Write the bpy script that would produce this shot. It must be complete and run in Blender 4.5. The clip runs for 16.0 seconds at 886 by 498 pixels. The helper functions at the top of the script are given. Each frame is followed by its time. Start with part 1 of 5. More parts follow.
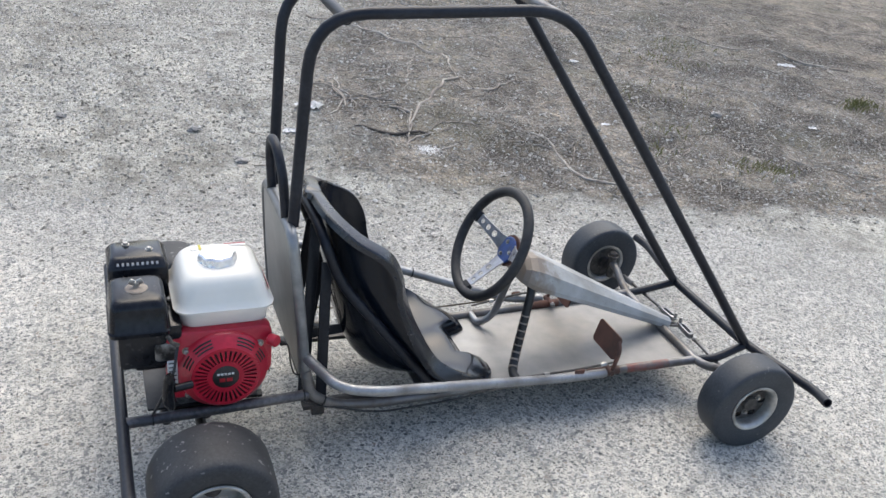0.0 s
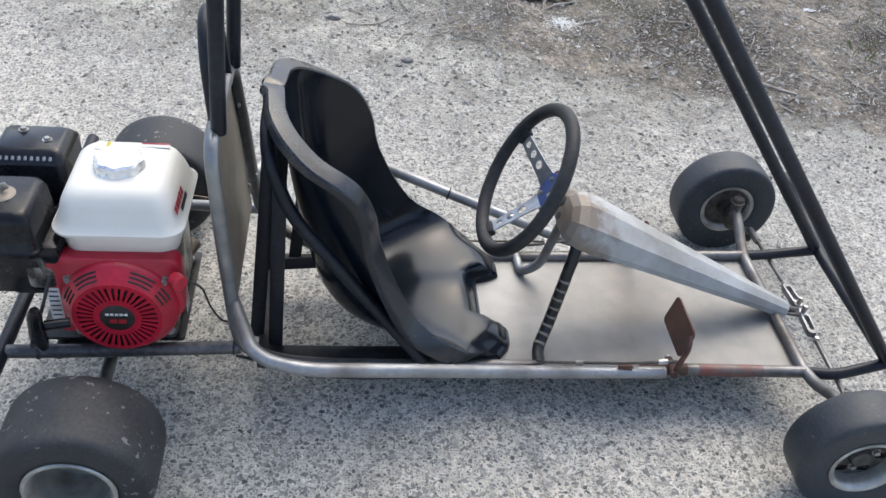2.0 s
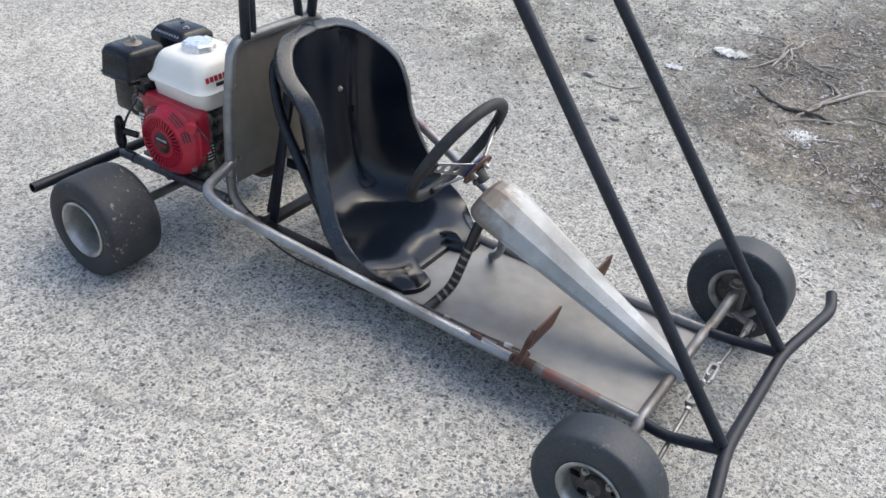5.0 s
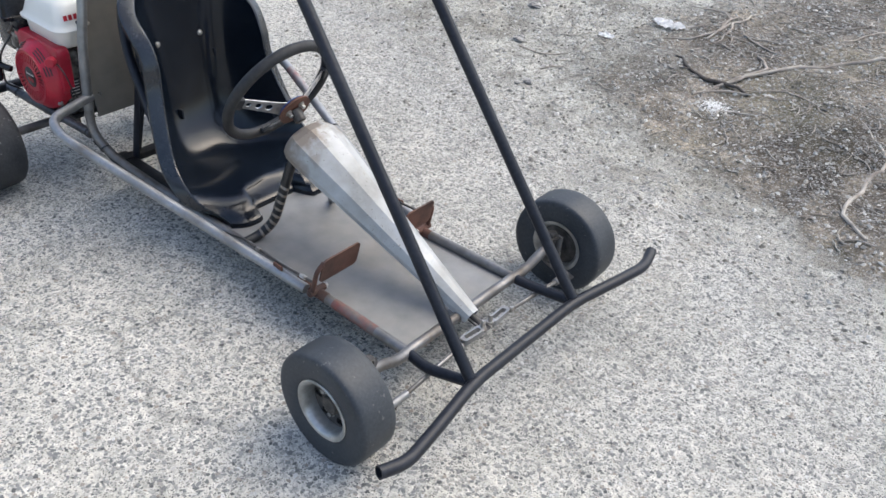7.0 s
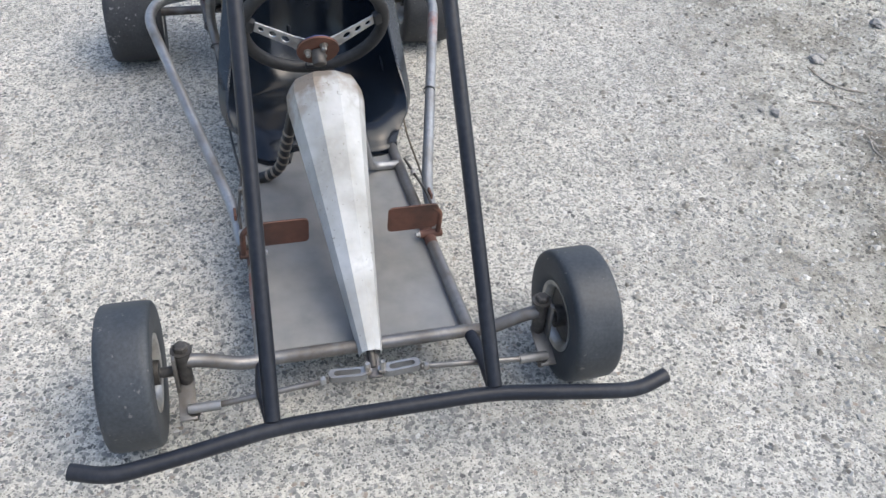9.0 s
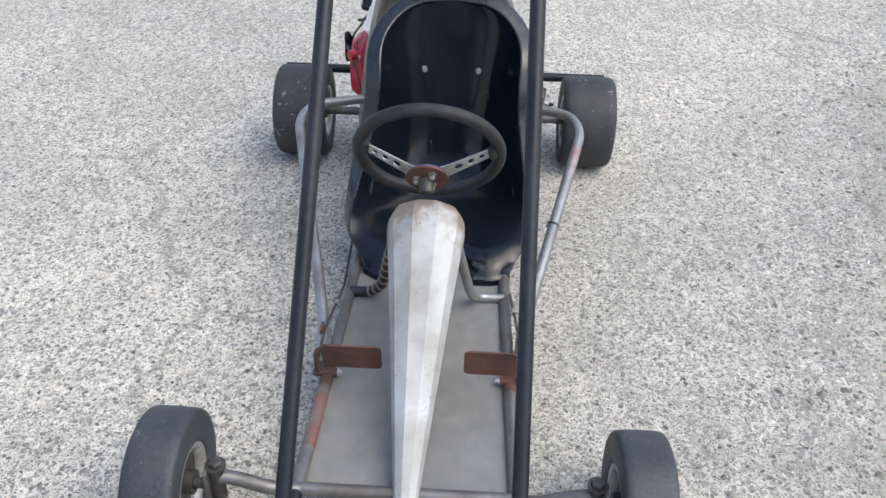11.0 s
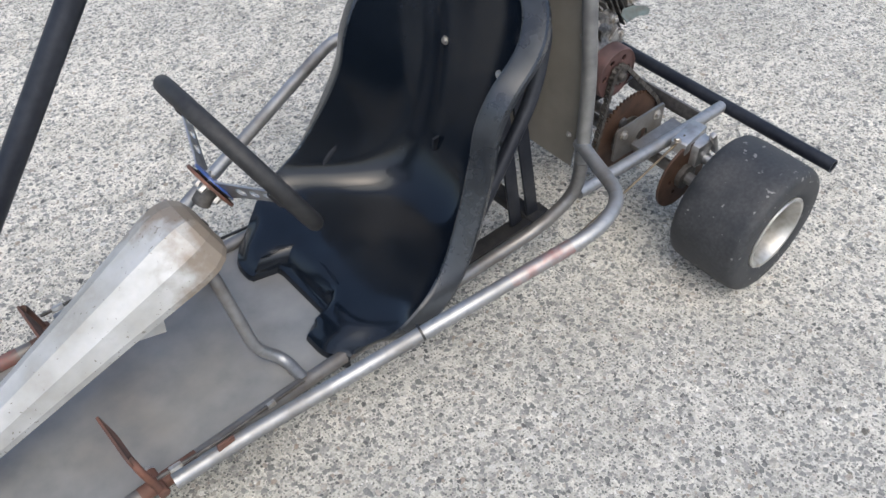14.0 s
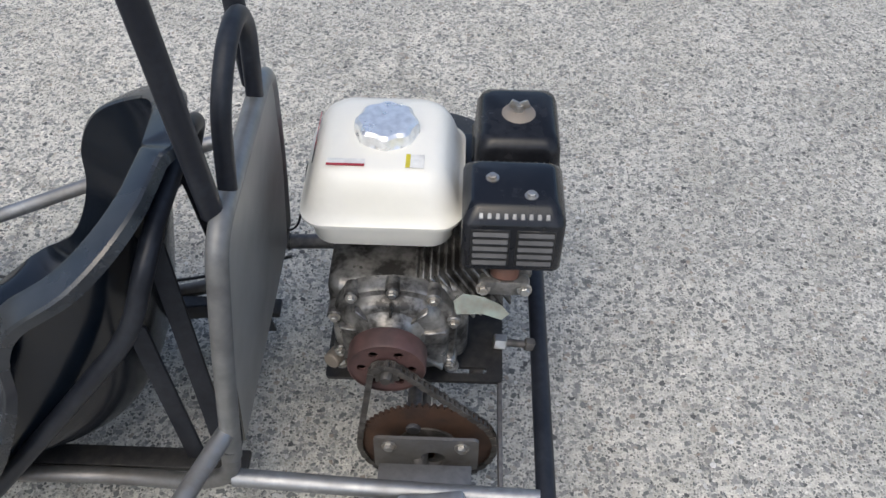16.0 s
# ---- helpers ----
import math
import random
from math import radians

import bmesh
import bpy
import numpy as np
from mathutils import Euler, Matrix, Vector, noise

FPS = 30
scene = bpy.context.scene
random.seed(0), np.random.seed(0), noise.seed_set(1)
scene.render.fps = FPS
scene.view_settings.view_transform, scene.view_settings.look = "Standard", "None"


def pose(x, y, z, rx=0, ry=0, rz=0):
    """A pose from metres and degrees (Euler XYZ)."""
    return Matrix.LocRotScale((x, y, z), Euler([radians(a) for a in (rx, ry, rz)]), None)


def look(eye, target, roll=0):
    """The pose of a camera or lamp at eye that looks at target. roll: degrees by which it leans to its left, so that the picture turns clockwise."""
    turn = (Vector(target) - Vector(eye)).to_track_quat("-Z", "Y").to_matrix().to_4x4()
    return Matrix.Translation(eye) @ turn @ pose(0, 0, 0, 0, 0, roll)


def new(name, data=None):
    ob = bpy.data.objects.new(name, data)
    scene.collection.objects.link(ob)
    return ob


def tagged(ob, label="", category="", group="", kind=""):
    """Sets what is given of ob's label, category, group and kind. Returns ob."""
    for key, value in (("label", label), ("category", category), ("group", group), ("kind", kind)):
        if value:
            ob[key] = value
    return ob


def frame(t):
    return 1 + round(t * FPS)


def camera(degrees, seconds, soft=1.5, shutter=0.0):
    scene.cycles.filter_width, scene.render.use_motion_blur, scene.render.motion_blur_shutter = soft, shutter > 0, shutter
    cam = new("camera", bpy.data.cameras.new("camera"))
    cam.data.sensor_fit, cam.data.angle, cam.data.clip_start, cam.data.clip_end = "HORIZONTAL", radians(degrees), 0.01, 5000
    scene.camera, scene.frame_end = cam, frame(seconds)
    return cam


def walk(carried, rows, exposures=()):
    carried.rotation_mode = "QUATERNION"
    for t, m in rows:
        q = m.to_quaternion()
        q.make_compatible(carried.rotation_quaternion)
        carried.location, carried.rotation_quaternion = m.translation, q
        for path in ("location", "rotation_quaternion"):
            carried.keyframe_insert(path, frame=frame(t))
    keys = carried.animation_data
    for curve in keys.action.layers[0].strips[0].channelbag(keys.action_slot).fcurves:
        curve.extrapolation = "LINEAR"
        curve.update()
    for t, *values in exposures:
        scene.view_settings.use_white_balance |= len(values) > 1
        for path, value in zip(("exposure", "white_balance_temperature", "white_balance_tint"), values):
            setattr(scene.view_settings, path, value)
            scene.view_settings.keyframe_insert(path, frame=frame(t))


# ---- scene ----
cam = camera(53.0, 16.0)
PATH = [
    (0, (-0.773, -1.929, 1.541), (-0.063, -0.302, 0.619), 6.7),
    (0.5, (-0.582, -1.811, 1.5), (0.044, -0.189, 0.51), 7.0),
    (1, (-0.448, -1.654, 1.434), (0.104, -0.043, 0.387), 7.7),
    (1.5, (-0.375, -1.463, 1.419), (0.112, 0.068, 0.229), 8.2),
    (2, (-0.154, -1.439, 1.431), (0.075, 0.108, 0.184), 6.5),
    (2.5, (0.094, -1.406, 1.462), (-0.016, 0.194, 0.267), 4.6),
    (3, (0.281, -1.23, 1.492), (0.004, 0.43, 0.412), 5.2),
    (3.5, (0.544, -1.193, 1.535), (-0.174, 0.495, 0.739), 5.0),
    (4, (0.752, -1.259, 1.506), (-0.142, 0.309, 0.644), 4.0),
    (4.5, (0.89, -1.453, 1.461), (0.051, 0.009, 0.385), 4.7),
    (5, (1.193, -1.607, 1.43), (0.31, -0.197, 0.32), 4.9),
    (5.2, (1.307, -1.659, 1.44), (0.412, -0.262, 0.322), 4.9),
    (7.3, (1.823, -1.154, 1.428), (0.764, 0.076, 0.26), 4.6),
    (7.5, (1.853, -1.024, 1.418), (0.703, 0.111, 0.239), 3.9),
    (8, (1.966, -0.722, 1.394), (0.578, 0.074, 0.194), 2.1),
    (8.5, (2.064, -0.459, 1.352), (0.586, 0.093, 0.125), 2.4),
    (9, (1.981, -0.206, 1.32), (0.507, 0.23, 0.041), 3.8),
    (9.5, (1.971, -0.02, 1.323), (0.455, 0.145, 0.029), 3.8),
    (10, (1.927, 0.023, 1.384), (0.406, 0.095, 0.086), 3.0),
    (10.2, (1.915, 0.026, 1.409), (0.312, 0.033, 0.213), 1.1),
    (12.3, (1.608, 0.386, 1.313), (0.073, 0.144, 0.054), 1.9),
    (12.5, (1.532, 0.452, 1.301), (0.158, 0.152, -0.122), 3.1),
    (13, (1.263, 0.61, 1.288), (0.205, 0.208, -0.362), 4.9),
    (13.5, (0.957, 0.86, 1.312), (0.052, 0.11, -0.306), 0.2),
    (14, (0.652, 0.979, 1.334), (-0.251, -0.062, -0.116), -0.2),
    (14.5, (0.221, 0.974, 1.329), (-0.654, -0.089, -0.122), -0.7),
    (15, (-0.125, 1.041, 1.34), (-0.69, -0.214, -0.111), -0.1),
    (15.5, (-0.407, 0.983, 1.326), (-0.653, -0.388, -0.109), -0.5),
    (16, (-0.636, 0.81, 1.305), (-0.603, -0.55, -0.16), 0.8),
]
walk(cam, [(t, look(eye, target, roll)) for t, eye, target, roll in PATH], [(t, stops + 0.87) for t, stops in ((0, 0.05), (1.5, 0.09), (2.5, 0.06), (3.5, -0.13), (4, -0.1), (5, 0.05), (7.5, 0.14), (9, 0.17), (10, 0.16), (12.5, 0.07), (13.5, 0.05), (14.5, 0.03), (15, -0.05), (15.5, -0.12), (16, -0.28))])

# ==== world and light ====
SUN_ELEV, SUN_ROT = radians(58), radians(24)
world = bpy.data.worlds.new("world")
scene.world = world
world.use_nodes = True
wn = world.node_tree
sky = wn.nodes.new("ShaderNodeTexSky")
sky.sky_type = "NISHITA"
sky.sun_disc = False
sky.sun_elevation, sky.sun_rotation = SUN_ELEV, SUN_ROT
sky.air_density, sky.dust_density, sky.ozone_density = 0.95, 3.3, 1.0
wn.nodes["Background"].inputs["Strength"].default_value = 0.15
wn.links.new(sky.outputs[0], wn.nodes["Background"].inputs["Color"])
sun = new("sun", bpy.data.lights.new("sun", "SUN"))
sun.data.energy, sun.data.angle, sun.data.color = 0.62, radians(62), (0.94, 0.985, 0.85)
sun.matrix_world = look(Vector((math.sin(SUN_ROT) * math.cos(SUN_ELEV), math.cos(SUN_ROT) * math.cos(SUN_ELEV), math.sin(SUN_ELEV))) * 20, (0, 0, 0))


# ==== materials ====
def node_mat(name):
    m = bpy.data.materials.new(name)
    m.use_nodes = True
    nt = m.node_tree
    return m, nt, nt.nodes["Principled BSDF"]


def tex(nt, kind, scale, detail=4.0, coord="Object", **kw):
    tc = nt.nodes.new("ShaderNodeTexCoord")
    n = nt.nodes.new(kind)
    n.inputs["Scale"].default_value = scale
    if "Detail" in n.inputs:
        n.inputs["Detail"].default_value = detail
    for k, v in kw.items():
        n.inputs[k].default_value = v
    nt.links.new(tc.outputs[coord], n.inputs["Vector"])
    return n


def ramp(nt, src, stops):
    r = nt.nodes.new("ShaderNodeValToRGB")
    cr = r.color_ramp
    while len(cr.elements) < len(stops):
        cr.elements.new(0.5)
    for e, (p, c) in zip(cr.elements, stops):
        e.position = p
        e.color = (c, c, c, 1) if isinstance(c, (int, float)) else (*c, 1)
    nt.links.new(src, r.inputs[0])
    return r.outputs[0]


def mix(nt, fac, a, b, mode="MIX"):
    n = nt.nodes.new("ShaderNodeMix")
    n.data_type, n.blend_type = "RGBA", mode
    for sock, v in ((n.inputs[0], fac), (n.inputs[6], a), (n.inputs[7], b)):
        if isinstance(v, (int, float)):
            sock.default_value = v
        elif isinstance(v, tuple):
            sock.default_value = (*v, 1)
        else:
            nt.links.new(v, sock)
    return n.outputs[2]


def math_node(nt, op, a, b=0.0, clamp=False):
    n = nt.nodes.new("ShaderNodeMath")
    n.operation, n.use_clamp = op, clamp
    for sock, v in ((n.inputs[0], a), (n.inputs[1], b)):
        if isinstance(v, (int, float)):
            sock.default_value = v
        else:
            nt.links.new(v, sock)
    return n.outputs[0]


def bump(nt, bsdf, height, strength=0.3, dist=0.002):
    b = nt.nodes.new("ShaderNodeBump")
    b.inputs["Strength"].default_value, b.inputs["Distance"].default_value = strength, dist
    nt.links.new(height, b.inputs["Height"])
    nt.links.new(b.outputs[0], bsdf.inputs["Normal"])


def worn(name, base, wear, rough=(0.35, 0.6), metal=(0.0, 0.0), amount=0.5, grain=90.0, patch=9.0, bumps=0.15, spec=0.5, patch_spread=0.1, tints=(0.78, 1.15), speck=None):
    """Paint or metal with a second colour showing through in patches, and fine grain."""
    m, nt, b = node_mat(name)
    n1 = tex(nt, "ShaderNodeTexNoise", patch, 6.0)
    n2 = tex(nt, "ShaderNodeTexNoise", grain, 5.0)
    both = math_node(nt, "ADD", math_node(nt, "MULTIPLY", n1.outputs[0], 0.75), math_node(nt, "MULTIPLY", n2.outputs[0], 0.25))
    at = 0.68 - 0.36 * amount
    f = ramp(nt, both, [(at - patch_spread, 0.0), (at + patch_spread, 1.0)])
    tint = ramp(nt, n2.outputs[0], [(0.25, tints[0]), (0.75, tints[1])])
    col = mix(nt, 1.0, mix(nt, f, base, wear), tint, "MULTIPLY")
    if speck:
        n3 = tex(nt, "ShaderNodeTexNoise", speck[0], 2.0)
        n4 = tex(nt, "ShaderNodeTexNoise", 7.0, 2.0)
        hot = math_node(nt, "ADD", n3.outputs[0], math_node(nt, "MULTIPLY", math_node(nt, "SUBTRACT", n4.outputs[0], 0.5), 0.35))
        col = mix(nt, ramp(nt, hot, [(speck[1], 0.0), (speck[1] + 0.05, 0.8)]), col, speck[2])
    nt.links.new(col, b.inputs["Base Color"])
    nt.links.new(ramp(nt, both, [(at - 0.15, rough[0]), (at + 0.15, rough[1])]), b.inputs["Roughness"])
    if metal[1] != metal[0]:
        nt.links.new(ramp(nt, f, [(0, metal[0]), (1, metal[1])]), b.inputs["Metallic"])
    else:
        b.inputs["Metallic"].default_value = metal[0]
    b.inputs["Specular IOR Level"].default_value = spec
    bump(nt, b, both, bumps, 0.001)
    return m


M_BLACK = worn("black_tube_paint", (0.011, 0.013, 0.019), (0.022, 0.025, 0.032), (0.36, 0.5), amount=0.4, bumps=0.1, spec=0.32)
M_GREYTUBE = worn("half_bare_tube", (0.05, 0.05, 0.052), (0.33, 0.33, 0.32), (0.5, 0.38), (0.1, 0.8), amount=0.66, patch=4, grain=40, patch_spread=0.25, bumps=0.06, tints=(0.9, 1.06))
M_STEEL = worn("bare_steel_tube", (0.34, 0.345, 0.35), (0.16, 0.15, 0.14), (0.44, 0.6), (0.8, 0.5), amount=0.35, patch=11)
M_DARKSTEEL = worn("dark_steel_tube", (0.07, 0.07, 0.075), (0.17, 0.16, 0.155), (0.42, 0.5), (0.4, 0.7), amount=0.5, patch=10)
M_RAILSTEEL = worn("scuffed_rail_steel", (0.22, 0.215, 0.21), (0.1, 0.085, 0.07), (0.4, 0.55), (0.7, 0.4), amount=0.4, patch=12)
M_FLOOR = worn("floor_sheet_steel", (0.315, 0.325, 0.332), (0.23, 0.208, 0.18), (0.5, 0.64), (0.6, 0.35), amount=0.45, patch=3.2, grain=22, bumps=0.08, patch_spread=0.25)
M_PANEL = worn("back_panel_steel", (0.36, 0.33, 0.28), (0.085, 0.077, 0.066), (0.45, 0.58), (0.5, 0.25), amount=0.42, patch=4.2, grain=25, patch_spread=0.22, bumps=0.05, tints=(0.9, 1.08))
M_PANELBACK = worn("bare_panel_steel", (0.46, 0.45, 0.42), (0.27, 0.26, 0.235), (0.4, 0.52), (0.6, 0.4), amount=0.4, patch=5, grain=30, patch_spread=0.2, bumps=0.05, tints=(0.92, 1.06))
M_COVER = worn("galvanised_sheet", (0.5, 0.507, 0.5), (0.34, 0.335, 0.31), (0.5, 0.66), (0.25, 0.15), amount=0.45, patch=11, grain=80, bumps=0.1, tints=(0.84, 1.1), speck=(170.0, 0.7, (0.17, 0.155, 0.13)))


def stain_end(m):
    """Brown stains on the wide end of the cover."""
    nt = m.node_tree
    b = nt.nodes["Principled BSDF"]
    old = b.inputs["Base Color"].links[0].from_socket
    tc = nt.nodes.new("ShaderNodeTexCoord")
    sep = nt.nodes.new("ShaderNodeSeparateXYZ")
    nt.links.new(tc.outputs["Object"], sep.inputs[0])
    n = tex(nt, "ShaderNodeTexNoise", 22.0, 5.0)
    reach = math_node(nt, "SUBTRACT", math_node(nt, "ADD", math_node(nt, "MULTIPLY", math_node(nt, "SUBTRACT", 0.4, sep.outputs[0]), 5.0), n.outputs[0]), 0.5)
    nt.links.new(mix(nt, ramp(nt, reach, [(0.02, 0.0), (0.3, 0.85)]), old, (0.2, 0.155, 0.112)), b.inputs["Base Color"])


stain_end(M_COVER)
M_RUST = worn("rusty_steel", (0.16, 0.07, 0.046), (0.075, 0.042, 0.032), (0.6, 0.8), (0.15, 0.1), amount=0.5, patch=14)
M_SPROCKET = worn("rusty_sprocket_steel", (0.11, 0.06, 0.038), (0.045, 0.028, 0.022), (0.5, 0.65), (0.5, 0.3), amount=0.5, patch=16)
M_CLUTCH = worn("brown_clutch_drum", (0.11, 0.06, 0.055), (0.05, 0.032, 0.03), (0.5, 0.65), (0.3, 0.3), amount=0.4, patch=20)
M_RUBBER = worn("worn_tyre_rubber", (0.021, 0.023, 0.026), (0.05, 0.051, 0.053), (0.55, 0.75), amount=0.42, patch=18, grain=160, bumps=0.35, spec=0.45, patch_spread=0.16, speck=(75.0, 0.69, (0.2, 0.198, 0.19)))
M_RUBBER_SMOOTH = worn("smooth_tyre_rubber", (0.026, 0.032, 0.039), (0.058, 0.064, 0.07), (0.46, 0.62), amount=0.42, patch=12, grain=160, bumps=0.3, spec=0.42, patch_spread=0.2, speck=(90.0, 0.71, (0.14, 0.138, 0.132)))
M_RIM = worn("cast_rim", (0.5, 0.49, 0.46), (0.25, 0.24, 0.21), (0.4, 0.55), (0.75, 0.5), amount=0.35, patch=20)
M_HUBDARK = worn("greasy_hub", (0.06, 0.055, 0.05), (0.13, 0.12, 0.11), (0.5, 0.6), (0.4, 0.6), amount=0.4, patch=40)
M_SEAT = worn("black_seat_plastic", (0.004, 0.0068, 0.0118), (0.0065, 0.0098, 0.0155), (0.13, 0.25), amount=0.45, patch=6, grain=45, bumps=0.06, spec=0.4)
# Seat flange: scuffs, plus its pale sky sheen put into the colour.
M_SEATEDGE = worn("scuffed_sheen_seat_edge", (0.009, 0.0125, 0.018), (0.028, 0.032, 0.037), (0.22, 0.38), amount=0.35, patch=9, grain=60, bumps=0.1, spec=0.62, patch_spread=0.2)
M_GRIP = worn("black_foam_grip", (0.014, 0.014, 0.015), (0.03, 0.03, 0.03), (0.55, 0.7), amount=0.4, patch=30)
M_ALU = worn("drilled_aluminium", (0.5, 0.5, 0.5), (0.3, 0.29, 0.28), (0.35, 0.5), (0.9, 0.8), amount=0.4, patch=30)
M_CAST = worn("engine_casting", (0.36, 0.35, 0.335), (0.03, 0.028, 0.026), (0.26, 0.45), (0.8, 0.45), amount=0.58, patch=26, grain=150, bumps=0.4)
M_WHITE = worn("cream_tank_paint", (0.8, 0.775, 0.7), (0.76, 0.735, 0.65), (0.34, 0.46), amount=0.3, patch=8, bumps=0.02, tints=(0.97, 1.02))
M_RED = worn("red_engine_paint", (0.47, 0.014, 0.036), (0.33, 0.01, 0.026), (0.3, 0.45), amount=0.3, patch=12, bumps=0.05)
M_PLASTIC = worn("black_engine_plastic", (0.008, 0.0085, 0.0105), (0.018, 0.0185, 0.021), (0.18, 0.3), amount=0.4, patch=14, bumps=0.08, spec=0.3)
M_MUFFLER = worn("black_muffler_enamel", (0.007, 0.008, 0.011), (0.017, 0.018, 0.021), (0.14, 0.28), amount=0.4, patch=16, bumps=0.08, spec=0.36)
# Paler than the guard: the sky's reflection on the slats, put into the colour.
M_LOUVRE = worn("sky_glare_louvre_enamel", (0.022, 0.025, 0.032), (0.014, 0.016, 0.02), (0.3, 0.5), amount=0.4, patch=30, bumps=0.05)
M_CHROME = worn("chromed_cap", (0.9, 0.905, 0.9), (0.86, 0.865, 0.86), (0.26, 0.34), (0.75, 0.75), amount=0.4, patch=12, bumps=0.02)
M_BOLT = worn("zinc_bolt", (0.48, 0.47, 0.45), (0.25, 0.22, 0.18), (0.35, 0.5), (0.9, 0.6), amount=0.4, patch=60)
M_TAPE = worn("black_tape", (0.01, 0.01, 0.011), (0.022, 0.022, 0.022), (0.35, 0.5), amount=0.4, patch=30)
M_BLUE = worn("blue_hub_disc", (0.03, 0.075, 0.26), (0.05, 0.07, 0.14), (0.35, 0.5), amount=0.3, patch=30)
M_BLACKPLATE = worn("black_mount_plate", (0.02, 0.02, 0.021), (0.06, 0.055, 0.05), (0.4, 0.55), (0.2, 0.5), amount=0.4, patch=15)
M_GREENTIN = worn("pale_oxidised_bracket", (0.15, 0.19, 0.175), (0.1, 0.095, 0.08), (0.4, 0.55), (0.4, 0.4), amount=0.4, patch=30)
M_WHITEWASH = worn("whitewash", (0.9, 0.9, 0.88), (0.82, 0.81, 0.78), (0.8, 0.9), amount=0.35, patch=2.0, bumps=0.1, tints=(0.96, 1.03))
M_STICKER = worn("white_sticker", (0.75, 0.74, 0.7), (0.62, 0.6, 0.56), (0.4, 0.5), amount=0.3, patch=40, bumps=0.0)
M_REDMARK = worn("red_print", (0.4, 0.02, 0.03), (0.33, 0.02, 0.03), (0.4, 0.5), amount=0.3, patch=40, bumps=0.0)
M_YELLOWMARK = worn("yellow_print", (0.6, 0.5, 0.03), (0.5, 0.42, 0.03), (0.4, 0.5), amount=0.3, patch=40, bumps=0.0)
# Also stands in for the shade inside slots and behind the grille.
M_BLACKMARK = worn("black_print_and_shade", (0.015, 0.015, 0.015), (0.03, 0.03, 0.03), (0.4, 0.5), amount=0.3, patch=40, bumps=0.0)
M_BRONZE = worn("greasy_rope", (0.14, 0.11, 0.07), (0.08, 0.065, 0.045), (0.6, 0.8), amount=0.4, patch=40)
M_WOOD = worn("dry_root_wood", (0.46, 0.42, 0.36), (0.24, 0.205, 0.17), (0.75, 0.9), amount=0.5, patch=14, grain=80, bumps=0.5)
M_DARKWOOD = worn("dark_stick", (0.055, 0.046, 0.04), (0.11, 0.095, 0.08), (0.7, 0.9), amount=0.4, patch=14, bumps=0.4)
M_PAPER = worn("white_litter", (0.9, 0.9, 0.9), (0.78, 0.78, 0.77), (0.6, 0.8), amount=0.4, patch=30)
M_STONE = worn("grey_stone", (0.38, 0.365, 0.335), (0.22, 0.21, 0.195), (0.75, 0.9), amount=0.5, patch=12, bumps=0.5)
M_PALESTONE = worn("pale_stone", (0.5, 0.49, 0.47), (0.35, 0.34, 0.32), (0.75, 0.9), amount=0.5, patch=20, bumps=0.4)


def stone_material(name, stops, rough=0.85):
    """Stones, each of its own tint out of the given ones, with a fine grain."""
    m, nt, b = node_mat(name)
    geo = nt.nodes.new("ShaderNodeNewGeometry")
    grain = tex(nt, "ShaderNodeTexNoise", 320.0, 4.0)
    col = ramp(nt, geo.outputs["Random Per Island"], stops)
    nt.links.new(mix(nt, 1.0, col, ramp(nt, grain.outputs[0], [(0.3, 0.78), (0.7, 1.18)]), "MULTIPLY"), b.inputs["Base Color"])
    b.inputs["Roughness"].default_value = rough
    b.inputs["Specular IOR Level"].default_value = 0.3
    bump(nt, b, grain.outputs[0], 0.35, 0.001)
    return m


M_GRAVEL = stone_material("mixed_gravel", [(0.0, (0.14, 0.13, 0.112)), (0.25, (0.25, 0.238, 0.21)), (0.6, (0.37, 0.356, 0.32)), (0.85, (0.47, 0.455, 0.415)), (1.0, (0.62, 0.605, 0.56))])
M_AGGREGATE = stone_material("bedded_aggregate", [(0.0, (0.09, 0.091, 0.088)), (0.12, (0.16, 0.162, 0.156)), (0.5, (0.235, 0.236, 0.224)), (0.8, (0.3, 0.296, 0.276)), (0.88, (0.27, 0.228, 0.185)), (0.95, (0.42, 0.412, 0.385)), (1.0, (0.6, 0.592, 0.56))])
M_REDPATCH = worn("red_paint_residue", (0.19, 0.165, 0.15), (0.2, 0.07, 0.055), (0.5, 0.6), (0.4, 0.1), amount=0.5, patch=16)
M_REDRUB = worn("rubbed_red_paint", (0.33, 0.31, 0.305), (0.24, 0.1, 0.09), (0.42, 0.55), (0.7, 0.2), amount=0.4, patch=26)
M_GRASS = worn("sparse_grass", (0.2, 0.22, 0.075), (0.3, 0.27, 0.14), (0.6, 0.8), amount=0.5, patch=20)


